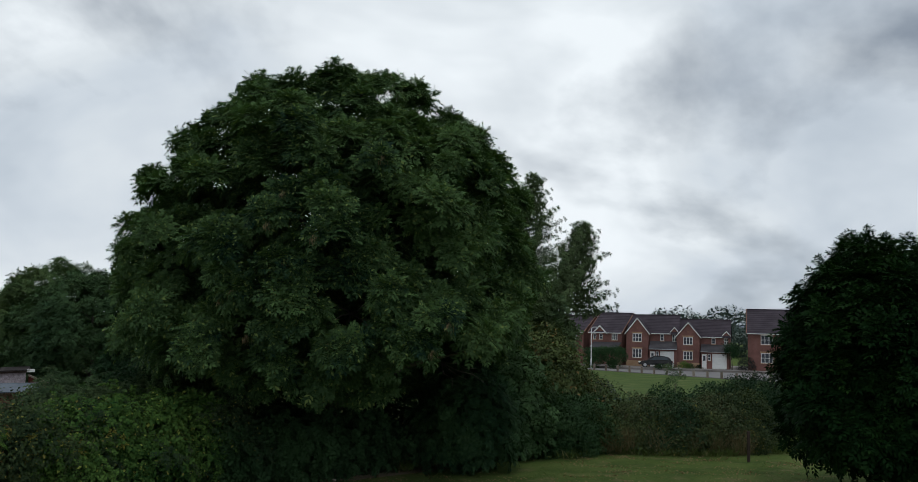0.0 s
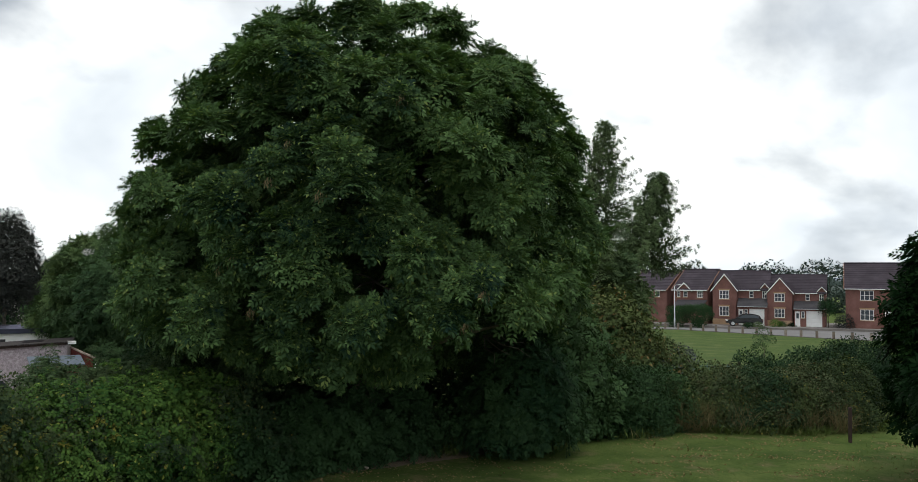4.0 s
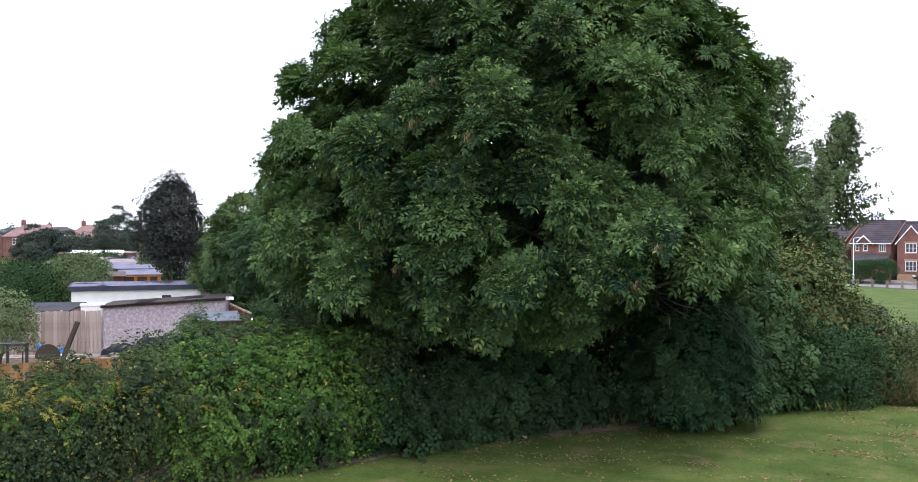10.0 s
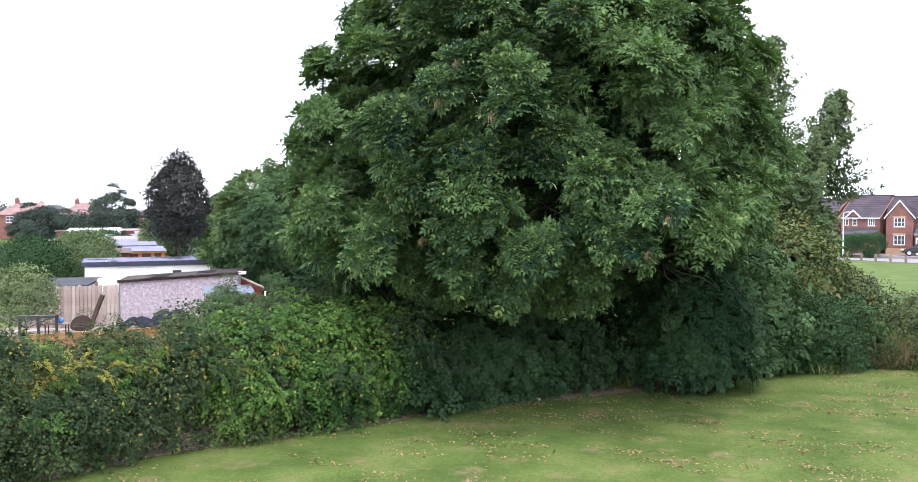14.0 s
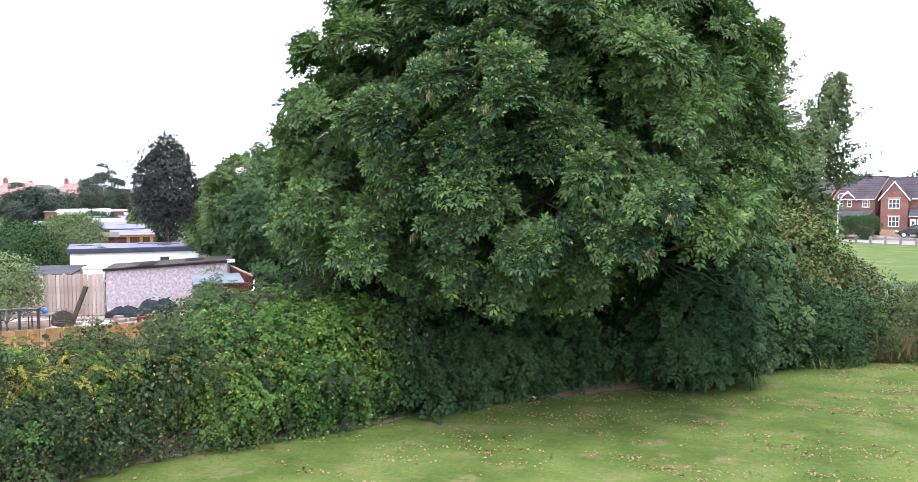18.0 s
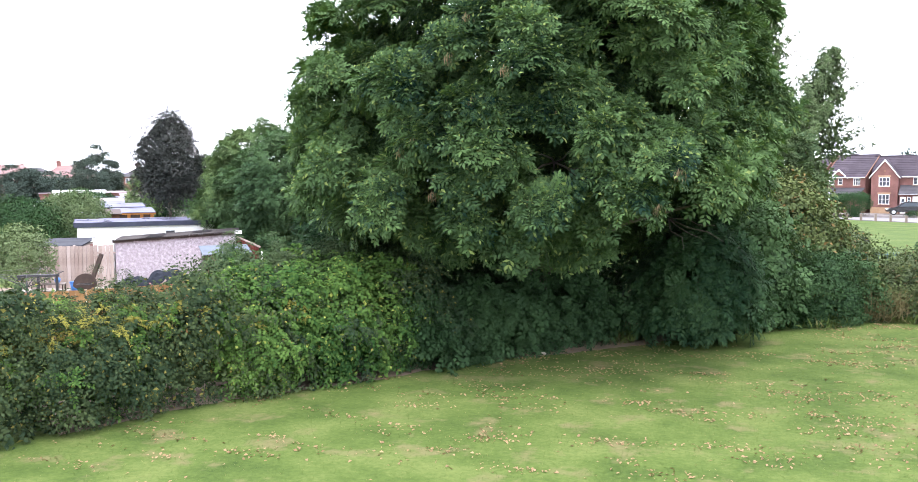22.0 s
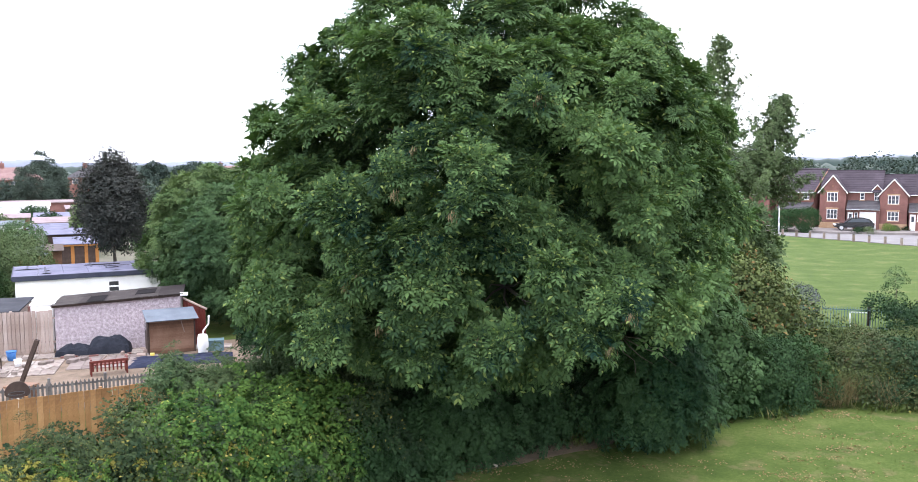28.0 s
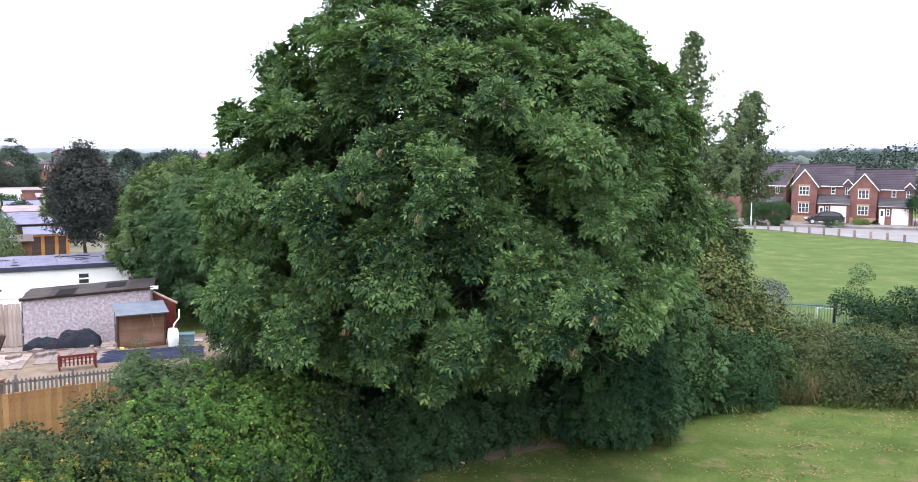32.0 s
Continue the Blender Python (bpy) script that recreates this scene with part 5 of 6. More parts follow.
def red_bench():
    t = empty("garden_bench", gpose(2.6, -4.65, 0.03, 12), "red-stained slatted wooden garden bench", "bench")
    for i in range(3):
        part("seat_slat", slab(-0.65, 0.65, -0.2 + i * 0.14, -0.09 + i * 0.14, 0.40, 0.43, 0.006), M_REDWOOD, t)
    for i in range(9):
        part("back_slat", slab(-0.6 + i * 0.142, -0.54 + i * 0.142, -0.25, -0.23, 0.18, 0.50, 0.004), M_REDWOOD, t)
    part("back_rail", slab(-0.68, 0.68, -0.27, -0.225, 0.505, 0.60, 0.008), M_REDWOOD, t)
    for x in (-0.66, 0.6):
        for y in (-0.215, 0.2):
            part("leg", slab(x, x + 0.06, y, y + 0.06, 0, 0.50, 0.006), M_REDWOOD, t)
        part("arm", slab(x, x + 0.07, -0.22, 0.28, 0.605, 0.64, 0.006), M_REDWOOD, t)
    part("prop", bar((-0.5, 0.3, 0.2), (-0.05, -0.1, 0.75), 0.05), M_FENCEOLD, t)


red_bench()
cover = empty("navy_sheet", gpose(5.2, -3.1, 0.03), "navy blue plastic sheet spread over garden beds", "sheet")
bm = bmesh.new()
bmesh.ops.create_grid(bm, x_segments=30, y_segments=12, size=1)
for vt in bm.verts:
    vt.co = Vector((vt.co.x * 2.0, vt.co.y * 0.95, 0.10 + 0.07 * noise.noise(Vector((vt.co.x * 5, vt.co.y * 4, 1))) - 0.09 * max(abs(vt.co.x), abs(vt.co.y)) ** 8))
part("sheet", bm, M_SHEET, cover)


def hoop():
    t = empty("basketball_hoop", pose(-17.1, 26.3, 0.22, 0, 0, 35), "small fan-shaped brown hoop board on a pole", "hoop")
    fan = [(0.32 * math.cos(a), 1.50 + 0.34 * math.sin(a)) for a in np.linspace(0, math.pi, 15)]
    part("backboard", prism(fan + [(0.32 * math.cos(a), 1.50 + 0.12 * math.sin(a)) for a in np.linspace(math.pi, 2 * math.pi, 11)[1:-1]], -0.03, 0.0), M_DARKWOOD, t)
    part("pole", tube([(0, 0.05, -0.22), (0, 0.05, 1.7)], [0.03, 0.03], 10), M_WHITE, t)
    part("pole_sleeve", tube([(0, 0.05, 0.02), (0, 0.05, 0.9)], [0.045, 0.045], 10), M_REDWOOD, t)
    ring = bmesh.new()
    tube([(0.2 * math.cos(a), -0.25 + 0.2 * math.sin(a), 1.56) for a in np.linspace(0, 2 * math.pi, 20)], [0.012] * 20, 6, ring)
    part("ring", ring, M_BLACK, t)


hoop()
plank = empty("leaning_beam", pose(-20.4, 30.8, 0), "dark timber beam leaning on a rusty frame", "beam")
part("beam", bar((-0.45, -0.1, 0.35), (0.25, 0.1, 2.15), 0.11, 0.13), M_DARKWOOD, plank)
for sx in (-0.75, -0.1):
    part("leg", slab(sx, sx + 0.07, -0.3, 0.3, 0, 0.55, 0.005), M_SHED, plank)
part("frame_top", slab(-0.8, 0.05, -0.35, 0.35, 0.553, 0.62, 0.008), M_SHED, plank)


def airer():
    t = empty("rotary_airer", pose(-20.6, 27.9, 0, 0, 0, 20), "black rotary clothes airer with grey lines", "clothes airer")
    part("pole", tube([(0, 0, 0), (0, 0, 1.72)], [0.028, 0.022], 8), M_BLACK, t)
    for k in range(4):
        a = k * math.pi / 2
        part("arm", tube([(0, 0, 1.35), (math.cos(a) * 1.15, math.sin(a) * 1.15, 1.85)], [0.016, 0.012], 6), M_BLACK, t)
        b = a + math.pi / 2
        for s in (0.4, 0.6, 0.8, 1.0):
            part("line", bar((math.cos(a) * 1.15 * s, math.sin(a) * 1.15 * s, 1.35 + 0.5 * s), (math.cos(b) * 1.15 * s, math.sin(b) * 1.15 * s, 1.35 + 0.5 * s), 0.006), M_PICKET, t)


airer()
arch = empty("garden_arch", pose(-20.6, 28.4, 0, 0, 0, 30), "black metal garden frame with uprights", "frame")
for x in (-0.55, 0.0, 0.55):
    part("upright", slab(x - 0.04, x + 0.04, -0.04, 0.04, 0, 1.62, 0.006), M_BLACK, arch)
part("crossbar", slab(-0.62, 0.62, -0.05, 0.05, 1.622, 1.70, 0.006), M_BLACK, arch)

table = empty("garden_table", gpose(-1.9, -3.0, 0.03), "small pale garden table", "table")
part("top", slab(-0.45, 0.45, -0.3, 0.3, 0.52, 0.56, 0.008), M_PATIO, table)
for x in (-0.4, 0.36):
    for y in (-0.26, 0.22):
        part("leg", slab(x, x + 0.04, y, y + 0.04, 0, 0.52), M_DARKWOOD, table)
bm = bmesh.new()
bmesh.ops.create_uvsphere(bm, u_segments=16, v_segments=10, radius=0.12)
for f in bm.faces:
    f.smooth = True
tagged(part("ball", bm, M_BLUE, loc=gpose(-1.75, -3.0, 0.712)), "blue ball resting on a garden table", "ball")


def bucket(u, v, m, label, k=1.0):
    t = empty("bucket", gpose(u, v, 0.03), label, "bucket")
    part("pail", tube([(0, 0, 0), (0, 0, 0.28 * k)], [0.11 * k, 0.15 * k], 14), m, t)
    part("rim", tube([(0, 0, 0.281 * k), (0, 0, 0.30 * k)], [0.162 * k, 0.162 * k], 14), m, t)


bucket(-1.5, -1.1, M_BLUE, "blue plastic bucket on the garden slabs", 1.3)
bucket(-1.0, -2.4, M_WHITE, "white plastic tub among garden rubble")
bucket(4.0, -2.2, M_YELLOWPLASTIC, "small yellow tub by the shed", 0.6)


def rubble(u, v, n, seed, m, label):
    t = empty("rubble_pile", gpose(u, v, 0.03), label, "rubble")
    g = random.Random(seed)
    for i in range(n):
        a, b, c = (g.uniform(0.06, 0.2) for _ in range(3))
        part("stone", slab(-a, a, -b, b, 0, c, 0.02), m, t, loc=pose(g.gauss(0, 0.4), g.gauss(0, 0.3), 0, 0, 0, g.uniform(0, 90)))


rubble(-0.6, -3.2, 9, 1, M_PATIO, "loose broken slabs and stones on the earth")
rubble(0.4, -2.0, 8, 2, M_BROWNSLAB, "brown stones and bricks beside the paving")
rubble(3.4, -1.5, 6, 3, M_FENCEOLD, "offcuts of pale timber by the shed")


def low_shed(name, mp, w, d, h, wall, roof, label, over=0.1, fall=0.12, fascia=None):
    """A plain outbuilding with a gently sloping roof."""
    t = empty(name, mp, label, "shed")
    part("front_wall", slab(0, w, 0, 0.08, 0, h), wall, t)
    part("side_wall", prism([(0, 0), (0.08, 0), (0.08, h - 0.01), (0, h - 0.01)], 0.082, d), wall, t)
    part("side_wall", prism([(w - 0.08, 0), (w, 0), (w, h - 0.01), (w - 0.08, h - 0.01)], 0.082, d), wall, t)
    part("back_wall", slab(0.082, w - 0.082, d - 0.08, d, 0, h - 0.02), wall, t)
    r = part("roof", slab(-over, w + over, -over, d + over, h + 0.005, h + 0.065, 0.01), roof, t)
    if fall:
        r.rotation_euler = (math.atan2(fall, d), 0, 0)
    if fascia:
        part("fascia", slab(-over, w + over, -over - 0.03, -over, h - 0.13, h + 0.05), fascia, t)
    return t


low_shed("lean_shed", gpose(-3.9, 0.35), 2.4, 3.0, 1.8, M_FENCEOLD, M_DARKFELT, "low shed with a dark grey felt roof behind the fence", fascia=M_BLACK)
chest = empty("white_cabinet", gpose(-0.98, 0.3), "plain white cabinet beside the garage", "cabinet")
part("body", slab(0, 0.9, 0, 0.5, 0, 2.02, 0.02), M_WHITE, chest)
part("top", slab(-0.03, 0.93, -0.03, 0.53, 2.022, 2.12, 0.015), M_WHITE, chest)
pier = empty("brick_pier", gpose(-1.35, 1.7), "short red brick pier behind the white cabinet", "pier")
for k in range(8):
    part("brick_course", slab(-0.02 * (k % 2), 0.75 + 0.02 * (k % 2), 0, 0.24, k * 0.225, k * 0.225 + 0.215, 0.006), M_BRICK, pier)
gate = empty("red_gate", gpose(5.15, 0.3, 0, -38), "red-brown boarded gate with a pale top rail", "gate")
for i in range(8):
    part("board", slab(0.02 + i * 0.15, 0.16 + i * 0.15, 0, 0.025, 0.05, 2.0 - 0.05 * i, 0.004), M_REDWOOD, gate)
part("top_rail", bar((0, 0.01, 2.08), (1.3, 0.01, 1.66), 0.07), M_FENCEOLD, gate)


def white_building():
    t = empty("white_outbuilding", pose(-30.75, 42.5, 0, 0, 0, 39), "long low white outbuilding with a blue-grey sheet roof", "outbuilding")
    w, d, h = 6.8, 5.0, 2.42
    part("front_wall", slab(0, w, 0, 0.1, 0, h), M_RENDER, t)
    part("side_wall", slab(0, 0.1, 0.102, d, 0, h), M_RENDER, t)
    part("side_wall", slab(w - 0.1, w, 0.102, d, 0, h), M_RENDER, t)
    part("back_wall", slab(0.102, w - 0.102, d - 0.1, d, 0, h), M_RENDER, t)
    part("fascia", slab(-0.12, w + 0.12, -0.14, -0.102, h - 0.16, h + 0.09, 0.006), M_NAVY, t)
    part("fascia", slab(-0.16, -0.122, -0.14, d + 0.1, h - 0.10, h + 0.08, 0.006), M_NAVY, t)
    for i in range(6):
        part("roof_sheet", slab(-0.12 + i * 1.175, -0.12 + i * 1.175 + 1.165, -0.10, d + 0.1, h + 0.004, h + 0.05 + 0.012 * (i % 2), 0.006), M_TIN, t)
    for x, y, n in ((1.35, 2.2, 1.5), (3.6, 3.9, 0.9), (4.3, 2.6, 0.6), (0.5, 3.9, 0.8)):
        part("roof_seam", slab(x, x + 0.09, y - n, y + n, h + 0.065, h + 0.10, 0.004), M_NAVY, t)
    for x0, x1, y0, y1 in ((1.2, 1.7, 0.6, 1.1), (1.3, 1.62, 1.9, 2.3), (-0.05, 1.2, 3.0, 3.35), (3.3, 5.2, 3.6, 4.1), (4.4, 5.0, 2.0, 2.4), (3.9, 5.6, 2.9, 3.1)):
        part("roof_patch", prism_z([(x0, y0 + 0.1), (x0 + 0.2, y0), (x1 - 0.1, y0 + 0.06), (x1, y1 - 0.12), (x1 - 0.22, y1), (x0 + 0.1, y1 - 0.05)], h + 0.0655, h + 0.072), M_TAR, t, "black tar patch")
    win = part("vent_window", slab(4.3, 4.75, -0.012, -0.002, 1.5, 1.98), M_BLACK, t, "small dark vent window")
    part("vent_bar", slab(4.3, 4.75, -0.03, -0.014, 1.70, 1.78), M_WHITE, win)


white_building()
tagged(part("garden_plots", prism_z([(-33, 49), (-27, 52), (-62, 118), (-110, 112), (-70, 62), (-44, 44)], -0.2, 0.025), M_PLOT), "patchwork of rough gardens and yards", "gardens", kind="structure")
for nm, x, y, w, d, h, wall, roof, lb in (
    ("orange_shed", -43.1, 61.4, 2.9, 4.2, 2.1, M_DARKWOOD, M_TIN, "dark wooden shed with orange trim and a pale sheet roof"),
    ("far_garage", -40.3, 53.9, 1.8, 4.6, 2.1, M_ORANGE, M_GREYFELT, "low orange-brown garage with a grey felt roof"),
    ("far_garage", -39.2, 55.5, 0.9, 2.4, 2.3, M_SHED, M_DARKWOOD, "narrow dark brown timber shed"),
    ("far_garage", -48.4, 67.0, 3.2, 3.6, 2.3, M_DARKWOOD, M_TIN, "low dark garage with a patched sheet roof"),
    ("far_garage", -50.6, 64.6, 2.2, 3.4, 2.2, M_SHED, M_GREYFELT, "brown timber garage with a grey roof"),
    ("far_garage", -53.8, 71.6, 5.4, 4.4, 2.3, M_PEBBLE, M_TIN, "low pale garage with a stained sheet roof"),
    ("far_garage", -58.4, 78.0, 4.4, 6.0, 2.4, M_SHED, M_PINK, "low garage with a faded pinkish roof"),
    ("far_garage", -63.2, 75.4, 4.4, 4.0, 2.2, M_RENDER, M_GREYFELT, "low white garage with a grey roof"),
    ("far_garage", -67.6, 83.6, 3.2, 5.0, 2.4, M_ORANGEBRICK, M_PINK, "low orange brick garage with a faded roof"),
    ("far_garage", -64.9, 86.2, 3.4, 5.0, 2.4, M_RENDER, M_TIN, "low white garage with a pale roof"),
    ("far_garage", -63.4, 90.6, 5.2, 5.0, 2.4, M_PEBBLE, M_PINK, "low garage with a dull pink roof"),
    ("far_garage", -79.4, 97.0, 6.2, 7.0, 2.9, M_RENDER, M_WHITE, "long low white garage with a white sheet roof"),
    ("far_garage", -73.0, 102.0, 5.6, 6.0, 2.4, M_DARKWOOD, M_PINK, "long low garage block with a pink roof"),
    ("far_garage", -93.6, 110.6, 13.0, 5.0, 2.5, M_BRICK, M_PINK, "long low brick garage block with a faded roof"),
):
    shed = low_shed(nm, pose(x, y, 0, 0, 0, 39), w, d, h, wall, roof, lb, 0.15, 0.2, M_ORANGE if nm == "orange_shed" else None)
    if nm == "orange_shed":
        for px in (0.0, w * 0.34, w * 0.66, w - 0.24):
            part("corner_board", slab(px, px + 0.24, -0.04, -0.004, 0, h - 0.14, 0.01), M_ORANGE, shed, "orange-painted upright board")
for k, (x, y, r, h, m) in enumerate(((-51.5, 78.5, 1.5, 2.9, M_THICK), (-65.2, 81.0, 1.4, 2.6, M_LIME), (-69.5, 92.0, 1.7, 3.0, M_THICK), (-61.6, 84.5, 1.3, 2.7, M_GREEN), (-47.0, 79.0, 2.2, 3.4, M_THICK), (-55.5, 95.0, 3.0, 4.2, M_THICK), (-46.5, 56.5, 1.9, 2.9, M_GREEN))):
    broad_tree("garden_bush", (x, y), r, h, 0.0, 50, m, SPRAY_FAR, "leafy bush between the garden sheds", 150 + k, (0.5, 0.9), 0.5, 0.06, 0.2, 3, "bush")


# ---- houses ----
def wall_with(bm, x0, x1, z0, z1, y0, y1, holes):
    """A wall between two heights with rectangular openings."""
    xs = sorted({x0, x1, *(h[0] for h in holes), *(h[1] for h in holes)})
    zs = sorted({z0, z1, *(h[2] for h in holes), *(h[3] for h in holes)})
    for a, b in zip(xs, xs[1:]):
        for c, d in zip(zs, zs[1:]):
            mx, mz = (a + b) / 2, (c + d) / 2
            if not any(h[0] < mx < h[1] and h[2] < mz < h[3] for h in holes):
                box(bm, a, b, y0, y1, c, d)
    bmesh.ops.remove_doubles(bm, verts=bm.verts, dist=0.0005)
    return bm


def window(parent, x0, x1, z0, z1, y, lights=3, lintel=True):
    w = part("window", slab(x0 + 0.02, x1 - 0.02, y + 0.12, y + 0.13, z0 + 0.02, z1 - 0.02), M_GLASS, parent)
    f = bmesh.new()
    for a, b, c, d in ((x0, x1, z0, z0 + 0.07), (x0, x1, z1 - 0.07, z1), (x0, x0 + 0.07, z0 + 0.07, z1 - 0.07), (x1 - 0.07, x1, z0 + 0.07, z1 - 0.07)):
        box(f, a, b, y + 0.04, y + 0.11, c, d)
    part("window_frame", f, M_WHITE, w)
    for i in range(1, lights):
        x = x0 + (x1 - x0) * i / lights
        part("mullion", slab(x - 0.03, x + 0.03, y + 0.045, y + 0.105, z0 + 0.07, z1 - 0.07), M_WHITE, w)
    zc = z0 + (z1 - z0) * 0.5
    part("glazing_bar", slab(x0 + 0.07, x1 - 0.07, y + 0.05, y + 0.10, zc - 0.022, zc + 0.022), M_WHITE, w)
    part("curtain", slab(x0 + 0.07, x0 + (x1 - x0) * 0.28, y + 0.16, y + 0.17, z0 + 0.05, z1 - 0.05), M_CURTAIN, w)
    part("sill", slab(x0 - 0.06, x1 + 0.06, y - 0.06, y + 0.035, z0 - 0.09, z0 - 0.004), M_BUFF, w)
    if lintel:
        part("lintel", slab(x0 - 0.10, x1 + 0.10, y - 0.012, y + 0.03, z1 + 0.004, z1 + 0.20), M_BUFF, w)
    return w


def tiled_slope(name, parent, x0, x1, y0, z0, y1, z1, m, courses, thick=0.05):
    """A roof slope stepped in overlapping courses from the eaves (y0, z0) to the ridge (y1, z1)."""
    dy, dz = (y1 - y0) / courses, (z1 - z0) / courses
    prof = []
    for i in range(courses):
        prof += [(y0 + dy * i, z0 + dz * i + thick), (y0 + dy * (i + 1), z0 + dz * (i + 1) + thick * 0.4)]
    prof += [(y1, z1 - thick), (y0, z0 - thick)]
    bm = bmesh.new()
    a = [bm.verts.new((x0, y, z)) for y, z in prof]
    b = [bm.verts.new((x1, y, z)) for y, z in prof]
    n = len(prof)
    bm.faces.new(a)
    bm.faces.new(b[::-1])
    for i in range(n):
        bm.faces.new((a[i], b[i], b[(i + 1) % n], a[(i + 1) % n]))
    bmesh.ops.recalc_face_normals(bm, faces=bm.faces)
    return part(name, bm, m, parent)


def gable_roof(parent, x0, xm, x1, eave, peak, y0, y1, m):
    """Two slopes that meet over xm, running back from y0 to y1."""
    bm = bmesh.new()
    t = 0.07
    for a, b in ((x0, xm), (x1, xm)):
        v = [bm.verts.new(c) for c in ((a, y0, eave), (b, y0, peak), (b, y1, peak), (a, y1, eave), (a, y0, eave - t), (b, y0, peak - t), (b, y1, peak - t), (a, y1, eave - t))]
        for q in ((0, 1, 2, 3), (7, 6, 5, 4), (0, 4, 5, 1), (1, 5, 6, 2), (2, 6, 7, 3), (3, 7, 4, 0)):
            bm.faces.new([v[k] for k in q])
    bmesh.ops.recalc_face_normals(bm, faces=bm.faces)
    part("gable_roof", bm, m, parent)


def bargeboards(parent, x0, xm, x1, eave, peak, y, w=0.16):
    for a in (x0, x1):
        dx = w * 0.5 if a < xm else -w * 0.5
        part("bargeboard", prism([(a, eave - w), (a, eave), (xm, peak), (xm, peak - w * 1.15)], y - 0.04, y), M_WHITE, parent)


TURN_ROW = -17
LOW = Matrix.Diagonal((1, 1, 0.93, 1))


def row_pose(x, y, ahead=1.375, turn=TURN_ROW):
    """The pose of a house of the row whose front, so far along from its corner, stands at x, y."""
    c, d = math.cos(radians(turn)), math.sin(radians(turn))
    return pose(x - ahead * c, y - ahead * d, 0.28, 0, 0, turn) @ LOW


def brick_house(x, y):
    """A detached house: a projecting gable, a recessed bay with a lean-to garage, and a small dormer gable."""
    h = empty("brick_house", row_pose(x, y), "two-storey red brick house with brown tiled roof and white trim", "house", "row of brick houses")
    gw, full, ev, pk, rg = 2.75, 6.35, 4.42, 6.42, 7.0
    yr = 0.9
    up, lo = (0.78, 1.92, 3.30, 4.42), (0.78, 1.92, 1.12, 2.34)
    bm = wall_with(bmesh.new(), 0, gw, 0.75, ev, 0, 0.25, [up, lo])
    part("gable_wall", bm, M_BRICK, h)
    part("gable_peak", prism([(0, ev + 0.002), (gw, ev + 0.002), (gw / 2, pk - 0.03)], 0, 0.25), M_BRICK, h)
    part("plinth", slab(-0.02, gw + 0.02, -0.03, 0.25, 0, 0.748), M_BUFF, h)
    part("side_wall", slab(0, 0.25, 0.252, 7.0, 0, ev), M_BRICK, h)
    part("side_wall", slab(gw - 0.25, gw, 0.252, yr, 0, ev), M_BRICK, h)
    window(h, *up, 0)
    window(h, *lo, 0)
    bargeboards(h, -0.22, gw / 2, gw + 0.22, ev - 0.05, pk + 0.16, -0.10)
    gable_roof(h, -0.22, gw / 2, gw + 0.22, ev + 0.02, pk + 0.2, -0.10, 3.4, M_ROOF)
    part("gable_vent", slab(gw / 2 - 0.1, gw / 2 + 0.1, -0.02, 0.0, 5.05, 5.28), M_ORANGEBRICK, h)
    # recessed bay
    sw = (4.15, 4.62, 3.50, 4.36)
    dw = (5.62, 6.18, 3.42, 4.40)
    bm = wall_with(bmesh.new(), gw + 0.002, full, 0, ev, yr, yr + 0.25, [sw, dw])
    part("bay_wall", bm, M_BRICK, h)
    window(h, *sw, yr, 1, False)
    window(h, *dw, yr, 2, False)
    part("gutter", slab(gw + 0.3, 5.45, yr - 0.34, yr - 0.24, ev - 0.02, ev + 0.07), M_WHITE, h)
    bargeboards(h, 5.38, 5.92, 6.46, ev + 0.30, ev + 0.98, yr - 0.12, 0.12)
    gable_roof(h, 5.38, 5.92, 6.46, ev + 0.32, ev + 1.0, yr - 0.12, 3.0, M_ROOF)
    part("dormer_peak", prism([(5.5, ev + 0.004), (6.34, ev + 0.004), (6.34, ev + 0.35), (5.92, ev + 0.88), (5.5, ev + 0.35)], yr + 0.004, yr + 0.2), M_BRICK, h)
    # main roof
    tiled_slope("roof_slope", h, -0.1, full + 0.1, yr - 0.32, ev + 0.02, 4.0, rg, M_ROOF, 12)
    tiled_slope("roof_slope", h, -0.1, full + 0.1, 7.3, ev + 0.02, 4.0, rg, M_ROOF, 6)
    part("ridge_tiles", tube([(-0.1, 4.0, rg + 0.02), (full + 0.1, 4.0, rg + 0.02)], [0.11, 0.11], 8), M_ROOF, h)
    part("back_wall", slab(0, full, 6.8, 7.0, 0, ev), M_BRICK, h)
    part("end_wall", prism([(0.26, 0), (6.79, 0), (6.79, ev), (4.0, rg - 0.15), (0.9, ev)], 0, 0.22), M_BRICK, h, loc=Matrix.Translation((full, 0, 0)) @ pose(0, 0, 0, 0, 0, 90))
    # lean-to with porch and garage
    yl = -0.55
    tiled_slope("lean_to_roof", h, gw + 0.15, full - 0.02, yl - 0.3, 2.42, yr, 3.42, M_ROOFDARK, 6)
    part("lean_to_fascia", slab(gw + 0.15, full - 0.02, yl - 0.34, yl - 0.302, 2.34, 2.42), M_STEEL, h)
    gd, dr, pw = (4.28, 5.98, 0.0, 2.12), (3.05, 3.62, 0.0, 2.05), (3.74, 4.1, 1.15, 2.05)
